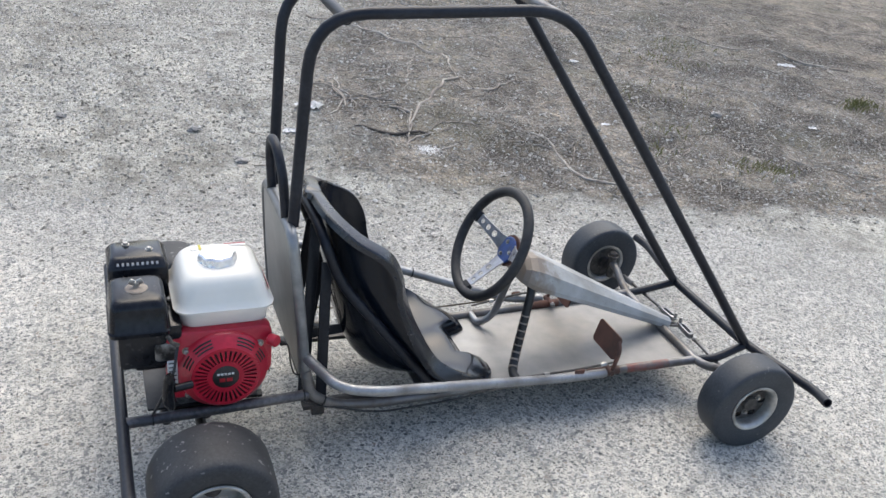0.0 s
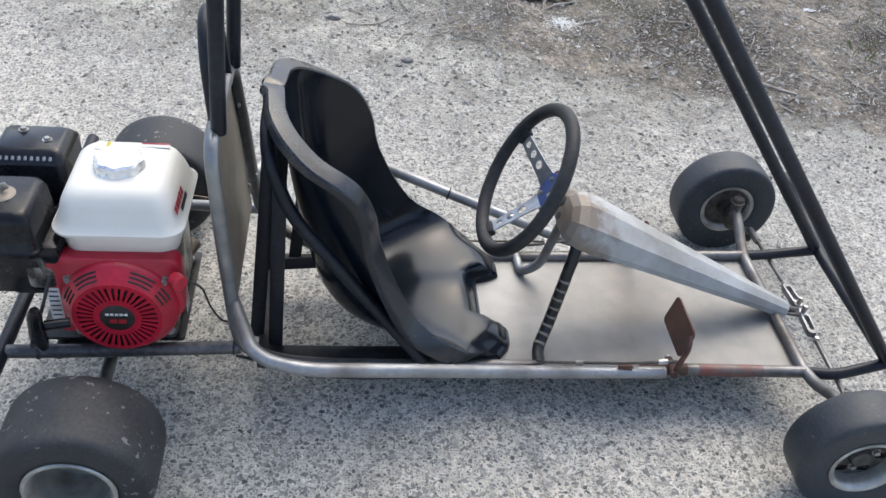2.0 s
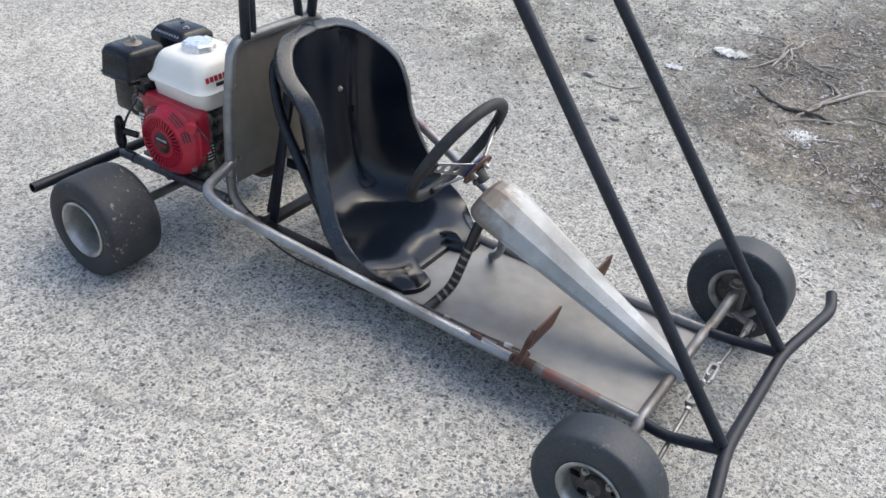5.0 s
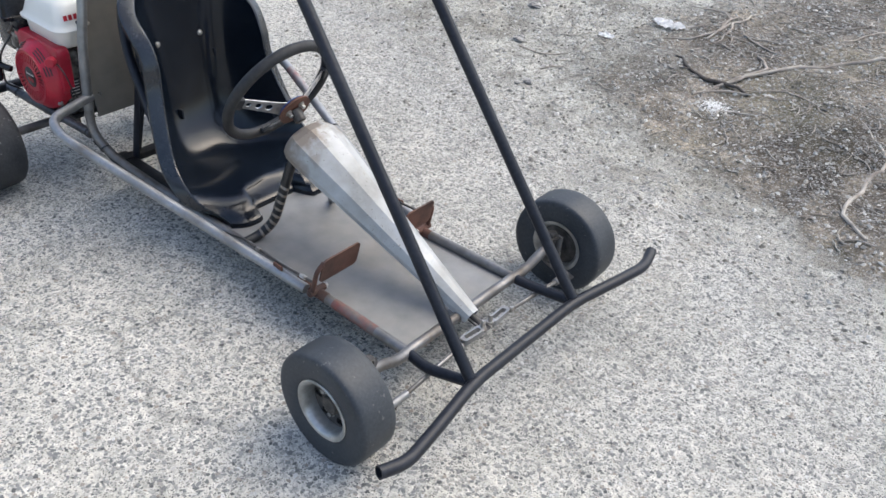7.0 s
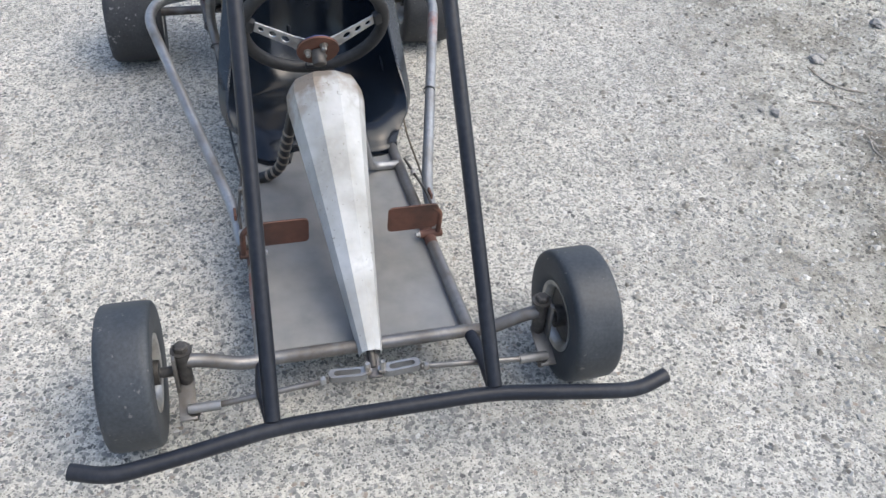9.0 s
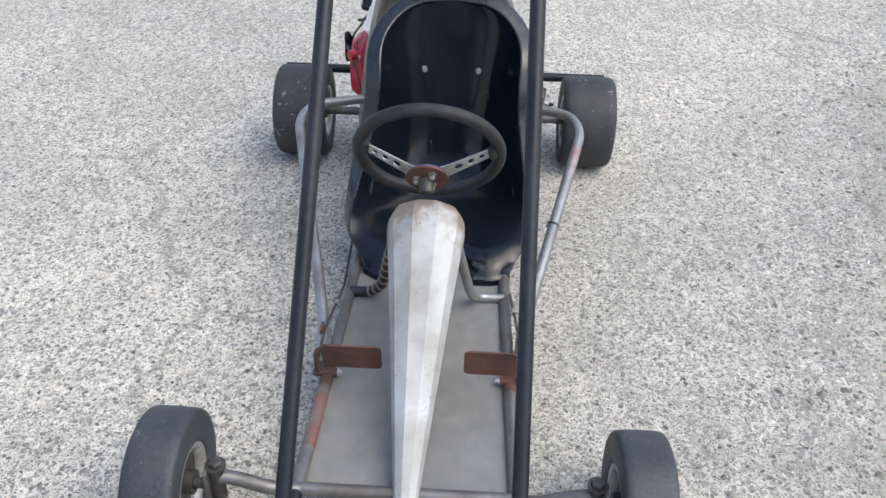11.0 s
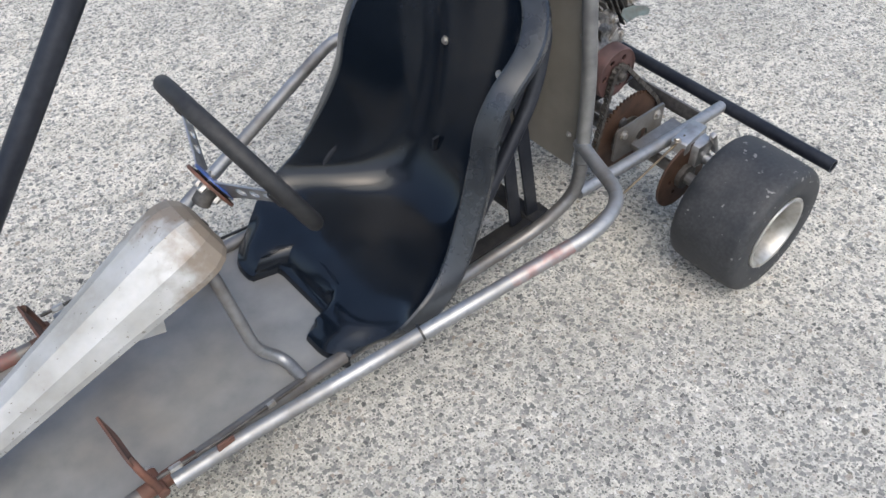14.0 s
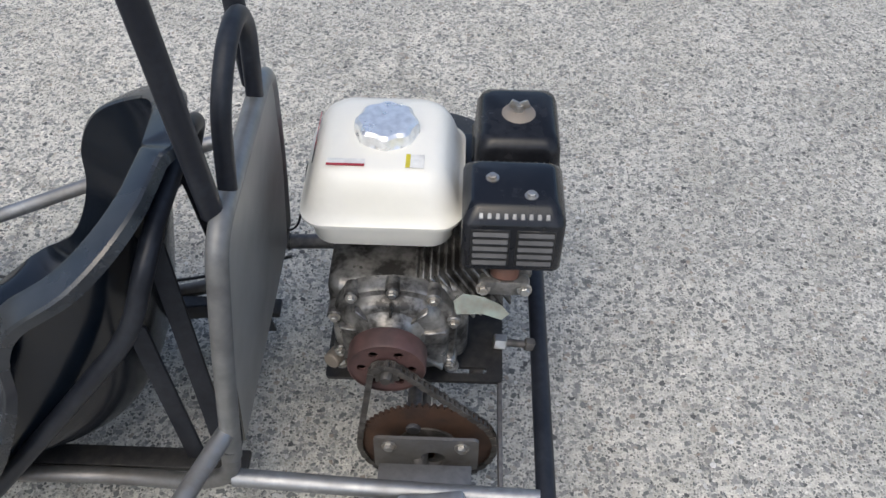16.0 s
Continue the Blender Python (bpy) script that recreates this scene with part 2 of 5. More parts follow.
def ground_material():
    """Exposed-aggregate concrete, grey gravel and dark soil, blended by two stored coverages."""
    m, nt, b = node_mat("yard_ground")
    def cells(scale, rnd=1.0):
        v = tex(nt, "ShaderNodeTexVoronoi", scale, 0.0)
        v.inputs["Randomness"].default_value = rnd
        return v
    big = tex(nt, "ShaderNodeTexNoise", 0.55, 6.0)
    mid = tex(nt, "ShaderNodeTexNoise", 4.0, 6.0)
    fine = tex(nt, "ShaderNodeTexNoise", 260.0, 4.0)
    warp = tex(nt, "ShaderNodeTexNoise", 95.0, 4.0)
    # aggregate: stones of two sizes in cement
    def stones(scale, thr, stops, spread=0.3):
        v = cells(scale)
        v.voronoi_dimensions = "2D"
        shift = nt.nodes.new("ShaderNodeVectorMath")
        shift.operation = "MULTIPLY_ADD"
        nt.links.new(warp.outputs["Color"], shift.inputs[0])
        shift.inputs[1].default_value = (1.15 / scale, 1.15 / scale, 0.0)
        tc = nt.nodes.new("ShaderNodeTexCoord")
        nt.links.new(tc.outputs["Object"], shift.inputs[2])
        nt.links.new(shift.outputs[0], v.inputs["Vector"])
        sep = nt.nodes.new("ShaderNodeSeparateColor")
        nt.links.new(v.outputs["Color"], sep.inputs[0])
        size = math_node(nt, "MULTIPLY_ADD", sep.outputs[1], spread)
        size.node.inputs[2].default_value = thr
        mask = math_node(nt, "MULTIPLY", math_node(nt, "SUBTRACT", size, v.outputs["Distance"]), 9.0, True)
        return mask, ramp(nt, sep.outputs[0], stops), sep.outputs[2]
    s1, c1, _ = stones(78.0, 0.12, [(0.0, (0.13, 0.132, 0.135)), (0.12, (0.23, 0.232, 0.23)), (0.45, (0.32, 0.318, 0.305)), (0.72, (0.44, 0.43, 0.4)), (0.9, (0.64, 0.62, 0.58)), (1.0, (0.33, 0.28, 0.23))], 0.42)
    s2, c2, _ = stones(190.0, 0.18, [(0.0, (0.1, 0.1, 0.1)), (0.35, (0.24, 0.236, 0.224)), (0.7, (0.46, 0.445, 0.41)), (1.0, (0.76, 0.74, 0.69))], 0.38)
    cement = mix(nt, ramp(nt, fine.outputs[0], [(0.3, 0.0), (0.7, 1.0)]), (0.45, 0.435, 0.385), (0.68, 0.66, 0.6))
    bed = nt.nodes.new("ShaderNodeAttribute")
    bed.attribute_name = "bedded"
    s1 = math_node(nt, "MULTIPLY", s1, math_node(nt, "MULTIPLY_ADD", bed.outputs["Fac"], -0.4))
    s1.node.inputs[1].links[0].from_node.inputs[2].default_value = 1.0
    agg = mix(nt, s1, mix(nt, s2, cement, c2), c1)
    lump = tex(nt, "ShaderNodeTexNoise", 30.0, 8.0, Roughness=0.72)
    agg = mix(nt, 1.0, agg, ramp(nt, lump.outputs[0], [(0.34, (0.68, 0.68, 0.675)), (0.5, 0.97), (0.66, (1.19, 1.185, 1.17))]), "MULTIPLY")
    tone = ramp(nt, big.outputs[0], [(0.3, (0.74, 0.75, 0.76)), (0.7, (1.12, 1.1, 1.06))])
    stain = ramp(nt, mid.outputs[0], [(0.3, (0.85, 0.85, 0.84)), (0.6, 1.04)])
    agg = mix(nt, 1.0, mix(nt, 1.0, agg, tone, "MULTIPLY"), stain, "MULTIPLY")
    # hairline cracks
    crack = tex(nt, "ShaderNodeTexVoronoi", 0.62, 0.0)
    crack.feature = "DISTANCE_TO_EDGE"
    sh = nt.nodes.new("ShaderNodeVectorMath")
    sh.operation = "MULTIPLY_ADD"
    nt.links.new(mid.outputs["Color"], sh.inputs[0])
    sh.inputs[1].default_value = (0.28, 0.28, 0.28)
    tc = nt.nodes.new("ShaderNodeTexCoord")
    nt.links.new(tc.outputs["Object"], sh.inputs[2])
    nt.links.new(sh.outputs[0], crack.inputs["Vector"])
    cr = ramp(nt, crack.outputs["Distance"], [(0.0, 0.5), (0.011, 1.0)])
    agg = mix(nt, ramp(nt, big.outputs[0], [(0.48, 0.0), (0.62, 0.65)]), agg, cr, "MULTIPLY")
    # gravel: crushed stone over grey dust
    g1, gc, _ = stones(46.0, 0.08, [(0.0, (0.1, 0.097, 0.093)), (0.5, (0.25, 0.24, 0.225)), (1.0, (0.5, 0.485, 0.46))], 0.36)
    g2, gd, _ = stones(105.0, 0.2, [(0.0, (0.09, 0.087, 0.083)), (0.6, (0.28, 0.27, 0.25)), (1.0, (0.56, 0.545, 0.52))], 0.32)
    clump = tex(nt, "ShaderNodeTexNoise", 6.5, 7.0)
    rough_dust = tex(nt, "ShaderNodeTexNoise", 22.0, 9.0, Roughness=0.75)
    dust = mix(nt, ramp(nt, rough_dust.outputs[0], [(0.34, 0.0), (0.66, 1.0)]), (0.2, 0.19, 0.172), (0.58, 0.56, 0.525))
    grav = mix(nt, math_node(nt, "MULTIPLY", g1, 0.55), mix(nt, g2, dust, gd), gc)
    grav = mix(nt, 1.0, grav, ramp(nt, clump.outputs[0], [(0.34, (0.66, 0.65, 0.63)), (0.5, 1.02), (0.68, (1.2, 1.19, 1.17))]), "MULTIPLY")
    rut = tex(nt, "ShaderNodeTexNoise", 1.3, 7.0)
    grav = mix(nt, 1.0, grav, ramp(nt, rut.outputs[0], [(0.32, (0.8, 0.78, 0.75)), (0.48, 1.08), (0.7, (1.2, 1.19, 1.17))]), "MULTIPLY")
    grav = mix(nt, 1.0, grav, ramp(nt, big.outputs[0], [(0.3, (0.84, 0.81, 0.76)), (0.7, (1.12, 1.11, 1.09))]), "MULTIPLY")
    # Far gravel brightened in its colour, for bloom there as well as dust.
    glare = nt.nodes.new("ShaderNodeAttribute")
    glare.attribute_name = "dust"
    grav = mix(nt, 1.0, grav, mix(nt, glare.outputs["Fac"], (0.925, 0.95, 0.925), (1.22, 1.25, 1.205)), "MULTIPLY")
    # soil
    mid2 = tex(nt, "ShaderNodeTexNoise", 9.0, 8.0)
    soil = mix(nt, ramp(nt, mid2.outputs[0], [(0.3, 0.0), (0.7, 1.0)]), (0.066, 0.055, 0.043), (0.265, 0.23, 0.18))
    grit = tex(nt, "ShaderNodeTexNoise", 48.0, 9.0, Roughness=0.72)
    damp = tex(nt, "ShaderNodeTexNoise", 2.2, 6.0)
    soil = mix(nt, 1.0, soil, ramp(nt, damp.outputs[0], [(0.38, (0.42, 0.4, 0.38)), (0.5, 1.0), (0.66, (1.4, 1.38, 1.34))]), "MULTIPLY")
    soil = mix(nt, 1.0, soil, ramp(nt, grit.outputs[0], [(0.34, 0.35), (0.52, 1.0), (0.66, 1.9)]), "MULTIPLY")
    moss = tex(nt, "ShaderNodeTexNoise", 1.7, 5.0)
    soil = mix(nt, ramp(nt, moss.outputs[0], [(0.52, 0.0), (0.7, 0.45)]), soil, (0.12, 0.115, 0.06))
    soil = mix(nt, math_node(nt, "MULTIPLY", g2, 0.55), soil, gd)
    soil = mix(nt, math_node(nt, "MULTIPLY", g1, 0.3), soil, gc)
    def cover(attr, width):
        a = nt.nodes.new("ShaderNodeAttribute")
        a.attribute_name = attr
        j = math_node(nt, "MULTIPLY", math_node(nt, "SUBTRACT", mid2.outputs[0], 0.5), width)
        k = math_node(nt, "ADD", math_node(nt, "ADD", a.outputs["Fac"], j), math_node(nt, "MULTIPLY", math_node(nt, "SUBTRACT", fine.outputs[0], 0.5), 0.35))
        return ramp(nt, k, [(0.35, 0.0), (0.65, 1.0)])
    kg, ks = cover("gravel", 0.9), cover("soil", 0.8)
    col = mix(nt, ks, mix(nt, kg, agg, grav), soil)
    nt.links.new(col, b.inputs["Base Color"])
    b.inputs["Roughness"].default_value = 0.9
    b.inputs["Specular IOR Level"].default_value = 0.25
    h = math_node(nt, "ADD", math_node(nt, "MULTIPLY", s1, 0.6), math_node(nt, "MULTIPLY", s2, 0.4))
    hg = math_node(nt, "ADD", math_node(nt, "ADD", math_node(nt, "MULTIPLY", g1, 1.2), math_node(nt, "MULTIPLY", mid2.outputs[0], 3.0)), math_node(nt, "MULTIPLY", grit.outputs[0], 3.5))
    h2 = mix(nt, ks, mix(nt, kg, h, hg), math_node(nt, "MULTIPLY", hg, 2.4))
    bump(nt, b, math_node(nt, "ADD", h2, math_node(nt, "MULTIPLY", fine.outputs[0], 0.3)), 0.55, 0.003)
    return m


# ==== building helpers ====
def part(name, bm, mat, parent, label="", smooth=True, angle=40):
    me = bpy.data.meshes.new(name)
    bmesh.ops.recalc_face_normals(bm, faces=bm.faces)
    bm.to_mesh(me)
    bm.free()
    me.materials.append(mat)
    if smooth:
        me.polygons.foreach_set("use_smooth", [True] * len(me.polygons))
        me.set_sharp_from_angle(angle=radians(angle))
    ob = new(name, me)
    ob.parent = parent
    if label:
        tagged(ob, label)
    return ob


def rounded(points, bend, steps=6):
    """A polyline with its inner corners rounded."""
    pts = [Vector(p) for p in points]
    out = [pts[0]]
    for a, p, b in zip(pts, pts[1:], pts[2:]):
        r_in = bend[len(out) // (steps + 1)] if isinstance(bend, tuple) else bend
        d = min(r_in, (a - p).length * 0.48, (b - p).length * 0.48)
        s, e = p + (a - p).normalized() * d, p + (b - p).normalized() * d
        out += [s.lerp(p, k).lerp(p.lerp(e, k), k) for k in (i / steps for i in range(steps + 1))]
    return out + [pts[-1]]


def sweep(bm, path, r, seg=14, hollow=0.0, closed=False, flat=1.0):
    """A round bar along a path; r may be a list. hollow: an open mouth of that depth at both ends."""
    n = len(path)
    rs = r if isinstance(r, (list, tuple)) else [r] * n
    tang = [((path[(i + 1) % n] if closed or i < n - 1 else path[i]) - (path[i - 1] if closed or i > 0 else path[i])).normalized() for i in range(n)]
    up = Vector((0, 0, 1)) if abs(tang[0].z) < 0.9 else Vector((1, 0, 0))
    u = tang[0].cross(up).normalized()
    rings = []
    for p, t, rr in zip(path, tang, rs):
        u = (u - t * u.dot(t)).normalized()
        v = t.cross(u)
        rings.append([bm.verts.new(p + (u * math.cos(a) * flat + v * math.sin(a)) * rr) for a in (2 * math.pi * k / seg for k in range(seg))])
    for i in range(n if closed else n - 1):
        a, b = rings[i], rings[(i + 1) % n]
        for k in range(seg):
            bm.faces.new((a[k], a[(k + 1) % seg], b[(k + 1) % seg], b[k]))
    if not closed:
        for ring, t, p in ((rings[0], tang[0], path[0]), (rings[-1], -tang[-1], path[-1])):
            if hollow:
                inner = [bm.verts.new(p + (v.co - p) * 0.82) for v in ring]
                deep = [bm.verts.new(v.co + t * hollow) for v in inner]
                for k in range(seg):
                    j = (k + 1) % seg
                    bm.faces.new((ring[k], ring[j], inner[j], inner[k]))
                    bm.faces.new((inner[k], inner[j], deep[j], deep[k]))
                bm.faces.new(deep)
            else:
                bm.faces.new(ring)
    return bm


def tube(name, points, r, mat, parent, label="", bend=0.05, seg=16, hollow=0.0):
    return part(name, sweep(bmesh.new(), rounded(points, bend), r, seg, hollow), mat, parent, label)


def lathe(bm, profile, m=Matrix(), seg=40):
    """Turns (radius, height) rows about the local z axis of m. Ends at radius 0 close."""
    rings = []
    for rad, h in profile:
        if rad < 1e-6:
            rings.append([bm.verts.new(m @ Vector((0, 0, h)))])
        else:
            rings.append([bm.verts.new(m @ Vector((rad * math.cos(a), rad * math.sin(a), h))) for a in (2 * math.pi * k / seg for k in range(seg))])
    for a, b in zip(rings, rings[1:]):
        for k in range(seg):
            j = (k + 1) % seg
            if len(a) == 1 and len(b) > 1:
                bm.faces.new((a[0], b[j], b[k]))
            elif len(b) == 1 and len(a) > 1:
                bm.faces.new((a[k], a[j], b[0]))
            elif len(a) > 1:
                bm.faces.new((a[k], a[j], b[j], b[k]))
    return bm


def rod(bm, a, b, r, seg=16, chamfer=0.15):
    """A straight bar from a to b with chamfered ends."""
    a, b = Vector(a), Vector(b)
    q = (b - a).to_track_quat("Z", "Y").to_matrix().to_4x4()
    h, c = (b - a).length, r * chamfer
    return lathe(bm, [(0, 0), (r - c, 0), (r, c), (r, h - c), (r - c, h), (0, h)], Matrix.Translation(a) @ q, seg)


def block(bm, size, m=Matrix(), bevel=0.004, seg=2):
    """A box with rounded edges, centred on m."""
    made = bmesh.ops.create_cube(bm, size=1.0, matrix=m @ Matrix.Diagonal((*size, 1)))
    if bevel:
        edges = list({e for v in made["verts"] for e in v.link_edges})
        bmesh.ops.bevel(bm, geom=edges, offset=bevel, segments=seg, profile=0.5, affect="EDGES")
    return bm


def sheet(bm, outline, holes, thick, m=Matrix()):
    """A flat plate in the local xy plane of m, with holes."""
    side = bmesh.new()
    edges = []
    for loop in [outline, *holes]:
        vs = [side.verts.new((x, y, 0)) for x, y in loop]
        edges += [side.edges.new((vs[i], vs[(i + 1) % len(vs)])) for i in range(len(vs))]
    bmesh.ops.triangle_fill(side, use_beauty=True, use_dissolve=False, edges=edges, normal=(0, 0, 1))
    out = bmesh.ops.extrude_face_region(side, geom=list(side.faces))
    for v in (g for g in out["geom"] if isinstance(g, bmesh.types.BMVert)):
        v.co.z += thick
    index = {v: bm.verts.new(m @ v.co) for v in side.verts}
    for f in side.faces:
        bm.faces.new([index[v] for v in f.verts])
    side.free()
    return bm


def circle(r, n=24, cx=0.0, cy=0.0, start=0.0):
    return [(cx + r * math.cos(start + 2 * math.pi * k / n), cy + r * math.sin(start + 2 * math.pi * k / n)) for k in range(n)]


def rrect(hx, hy, rad, cx=0.0, cy=0.0, n=6):
    """A rectangle with rounded corners, counter-clockwise."""
    out = []
    for sx, sy, a0 in ((1, 1, 0), (-1, 1, 90), (-1, -1, 180), (1, -1, 270)):
        for k in range(n + 1):
            a = radians(a0 + 90 * k / n)
            out.append((cx + sx * (hx - rad) + rad * math.cos(a), cy + sy * (hy - rad) + rad * math.sin(a)))
    return out


def loft(bm, rings, caps=(True, True)):
    vs = [[bm.verts.new(p) for p in ring] for ring in rings]
    n = len(vs[0])
    for a, b in zip(vs, vs[1:]):
        for k in range(n):
            bm.faces.new((a[k], a[(k + 1) % n], b[(k + 1) % n], b[k]))
    if caps[0]:
        bm.faces.new(vs[0])
    if caps[1]:
        bm.faces.new(vs[-1])
    return bm


def towards(origin, axis, spin=0.0):
    """A frame at origin with its z along axis."""
    return Matrix.Translation(origin) @ Vector(axis).to_track_quat("Z", "Y").to_matrix().to_4x4() @ Matrix.Rotation(radians(spin), 4, "Z")


def bolt(name, place, axis, r, h, parent, mat=None, label=""):
    """A hexagon head on a washer."""
    bm = bmesh.new()
    m = towards(place, axis, 13)
    lathe(bm, [(0, -0.001), (r * 1.45, -0.001), (r * 1.45, h * 0.2), (r * 0.9, h * 0.2)], m, 18)
    lathe(bm, [(r, h * 0.2), (r, h * 0.85), (r * 0.8, h), (0, h)], m, 6)
    return part(name, bm, mat or M_BOLT, parent, label, angle=25)


# ==== ground ====
def smooth(a, b, x):
    t = min(1.0, max(0.0, (x - a) / (b - a)))
    return t * t * (3 - 2 * t)


EDGE_X = [-8.0, -2.302, -1.094, -0.558, 0.105, 0.774, 1.392, 2.302, 4.0, 9.0]
EDGE_Y = [5.1, 2.954, 2.004, 1.701, 1.462, 1.23, 0.978, 0.733, 0.45, 0.2]


def soil_cover(x, y):
    e = float(np.interp(x, EDGE_X, EDGE_Y))
    near = smooth(e - 0.12, e + 0.2, y + 0.12 * noise.noise(Vector((x * 3, y * 3, 4))))
    side = smooth(-0.7, 1.2, x - 0.15 * (y - 1.6) + 0.5 * noise.noise(Vector((x * 0.8, y * 0.8, 3))))
    far = 1.0 - smooth(4.6, 8.2, y - 0.5 * x + 1.2 * noise.noise(Vector((x * 0.5, y * 0.5, 9))))
    return near * side * far


def gravel_cover(x, y):
    e = float(np.interp(x, EDGE_X, EDGE_Y))
    j = 0.9 * noise.noise(Vector((x * 0.7, y * 0.7, 5)))
    return smooth(e - 1.25, e + 0.7, y + j)


def dust_glare_cover(x, y):
    """Paler ground towards the far end of the yard: dust, with bloom painted in."""
    return (1 - 0.75 * smooth(-1.6, 0.9, x)) * smooth(2.6, 7.0, y - 0.45 * x + 0.8 * noise.noise(Vector((x * 0.35, y * 0.35, 6))))


def bedded_cover(x, y):
    """Where the concrete shows its aggregate as single stones: round the kart."""
    return smooth(-2.9, -2.4, x) * (1 - smooth(2.4, 2.8, x)) * smooth(-1.9, -1.6, y) * (1 - smooth(1.5, 1.9, y)) * (1 - smooth(0.3, 0.7, gravel_cover(x, y)))


def ground_height(x, y):
    s, g = soil_cover(x, y), gravel_cover(x, y)
    h = 0.09 * smooth(1.1, 2.5, y) + 0.03 * s * (noise.noise(Vector((x * 2.1, y * 2.1, 0))) + 0.5 * noise.noise(Vector((x * 6, y * 6, 1))))
    h += g * (0.02 * noise.noise(Vector((x * 1.1, y * 1.1, 2))) + 0.012 * noise.noise(Vector((x * 4.5, y * 4.5, 7)))) + 0.012 * s
    return h


def axis_steps(fine, n_fine, reach, n_far):
    near = np.linspace(-fine, fine, n_fine)
    far = fine * (reach / fine) ** (np.arange(1, n_far + 1) / n_far)
    return np.concatenate([-far[::-1], near, far])


def build_ground():
    xs, ys = axis_steps(5.0, 230, 400.0, 26), axis_steps(5.0, 230, 400.0, 26) + 2.0
    verts = [(x, y, ground_height(x, y)) for y in ys for x in xs]
    nx = len(xs)
    faces = [(j * nx + i, j * nx + i + 1, (j + 1) * nx + i + 1, (j + 1) * nx + i) for j in range(len(ys) - 1) for i in range(nx - 1)]
    me = bpy.data.meshes.new("ground")
    me.from_pydata(verts, [], faces)
    me.polygons.foreach_set("use_smooth", [True] * len(faces))
    # The dust coverage also carries the painted far brightness.
    for attr, f in (("soil", soil_cover), ("gravel", gravel_cover), ("dust", dust_glare_cover), ("bedded", bedded_cover)):
        me.attributes.new(attr, "FLOAT", "POINT").data.foreach_set("value", [f(x, y) for x, y, _ in verts])
    me.materials.append(ground_material())
    return tagged(new("ground", me), "yard of pale exposed-aggregate concrete meeting grey gravel and dark soil", "ground", kind="structure")


ground = build_ground()

# low pale wall at the far edge of the yard
FAR = [(-9.2, -0.2), (-7.6, 2.35), (-6.08, 4.78), (-5.45, 5.78), (-4.2, 7.7), (-2.0, 11.2), (1.0, 15.8)]
bm = bmesh.new()
for (x0, y0), (x1, y1) in zip(FAR, FAR[1:]):
    d = Vector((x1 - x0, y1 - y0, 0))
    block(bm, (d.length, 0.25, 0.9), Matrix.Translation(((x0 + x1) / 2, (y0 + y1) / 2, 0.42)) @ Matrix.Rotation(math.atan2(d.y, d.x), 4, "Z"), 0.02)
tagged(part("wall_far", bm, M_WHITEWASH, None), "low whitewashed wall at the far edge of the yard", "wall", kind="structure")

# ==== the kart ====
kart = tagged(new("go_kart"), "homemade go-kart with black roll cage, bucket seat and rear petrol engine", "go-kart")
R = 0.0128
SIDES = ((-1, "right"), (1, "left"))

# roll cage
for s, _ in SIDES:
    lean = 0.013
    tube("cage_tube", [(-0.364, s * 0.12 + 0.002, 0.61), (-0.34, s * 0.15 + lean, 1.1), (0.242, s * 0.169 + lean, 1.124), (1.008, s * 0.192, 0.148)], 0.0135, M_BLACK, kart, "long black bent roll cage tube", bend=(0.12, 0.1))
part("cage_crossbar", rod(bmesh.new(), (-0.268, -0.14, 1.09), (-0.268, 0.163, 1.09), 0.0125), M_BLACK, kart)
part("cage_crossbar", rod(bmesh.new(), (0.232, -0.155, 1.105), (0.232, 0.18, 1.105), 0.0125), M_RAILSTEEL, kart, "scuffed grey cage crossbar")
# front bumper and its struts
tube("front_bumper", [(1.047, -0.507, 0.15), (1.064, -0.448, 0.142), (1.048, -0.352, 0.14), (1.017, -0.187, 0.14), (1.017, 0.187, 0.14), (1.048, 0.352, 0.14), (1.064, 0.44, 0.142), (1.047, 0.5, 0.15)], 0.0138, M_BLACK, kart, "black front bumper bar with open ends", bend=0.05, hollow=0.02)
for s, _ in SIDES:
    tube("bumper_strut", [(0.845, s * 0.196, 0.112), (0.9, s * 0.203, 0.112), (1.014, s * 0.192, 0.138)], 0.0125, M_BLACK, kart, bend=0.04)
    # floor rails run back and rise behind the seat
    tube("floor_rail", [(0.838, s * 0.196, 0.113), (0.25, s * 0.178, 0.108), (-0.16, s * 0.176, 0.106), (-0.27, s * 0.2, 0.14), (-0.338, s * 0.218, 0.2), (-0.345, s * 0.216, 0.27)], R, M_RAILSTEEL, kart, bend=0.08)
    # flared side rails
    tube("side_rail", [(0.52, s * 0.206, 0.12), (0.4, s * 0.214, 0.127), (-0.215, s * 0.37, 0.296), (-0.297, s * 0.348, 0.303), (-0.35, s * 0.2, 0.303)], R, M_STEEL, kart, "bare steel side rail flaring outwards", bend=0.06)
    # rear rails
    tube("rear_rail", [(-0.34, s * 0.222, 0.2), (-0.6, s * 0.234, 0.2), (-0.757, s * 0.238, 0.2)], R, M_STEEL if s > 0 else M_DARKSTEEL, kart, bend=0.03)
    # front axle beams
    tube("axle_beam", [(0.836, s * 0.19, 0.113), (0.842, s * 0.235, 0.118), (0.847, s * 0.295, 0.146), (0.848, s * 0.325, 0.152)], R, M_RAILSTEEL, kart, bend=0.03)
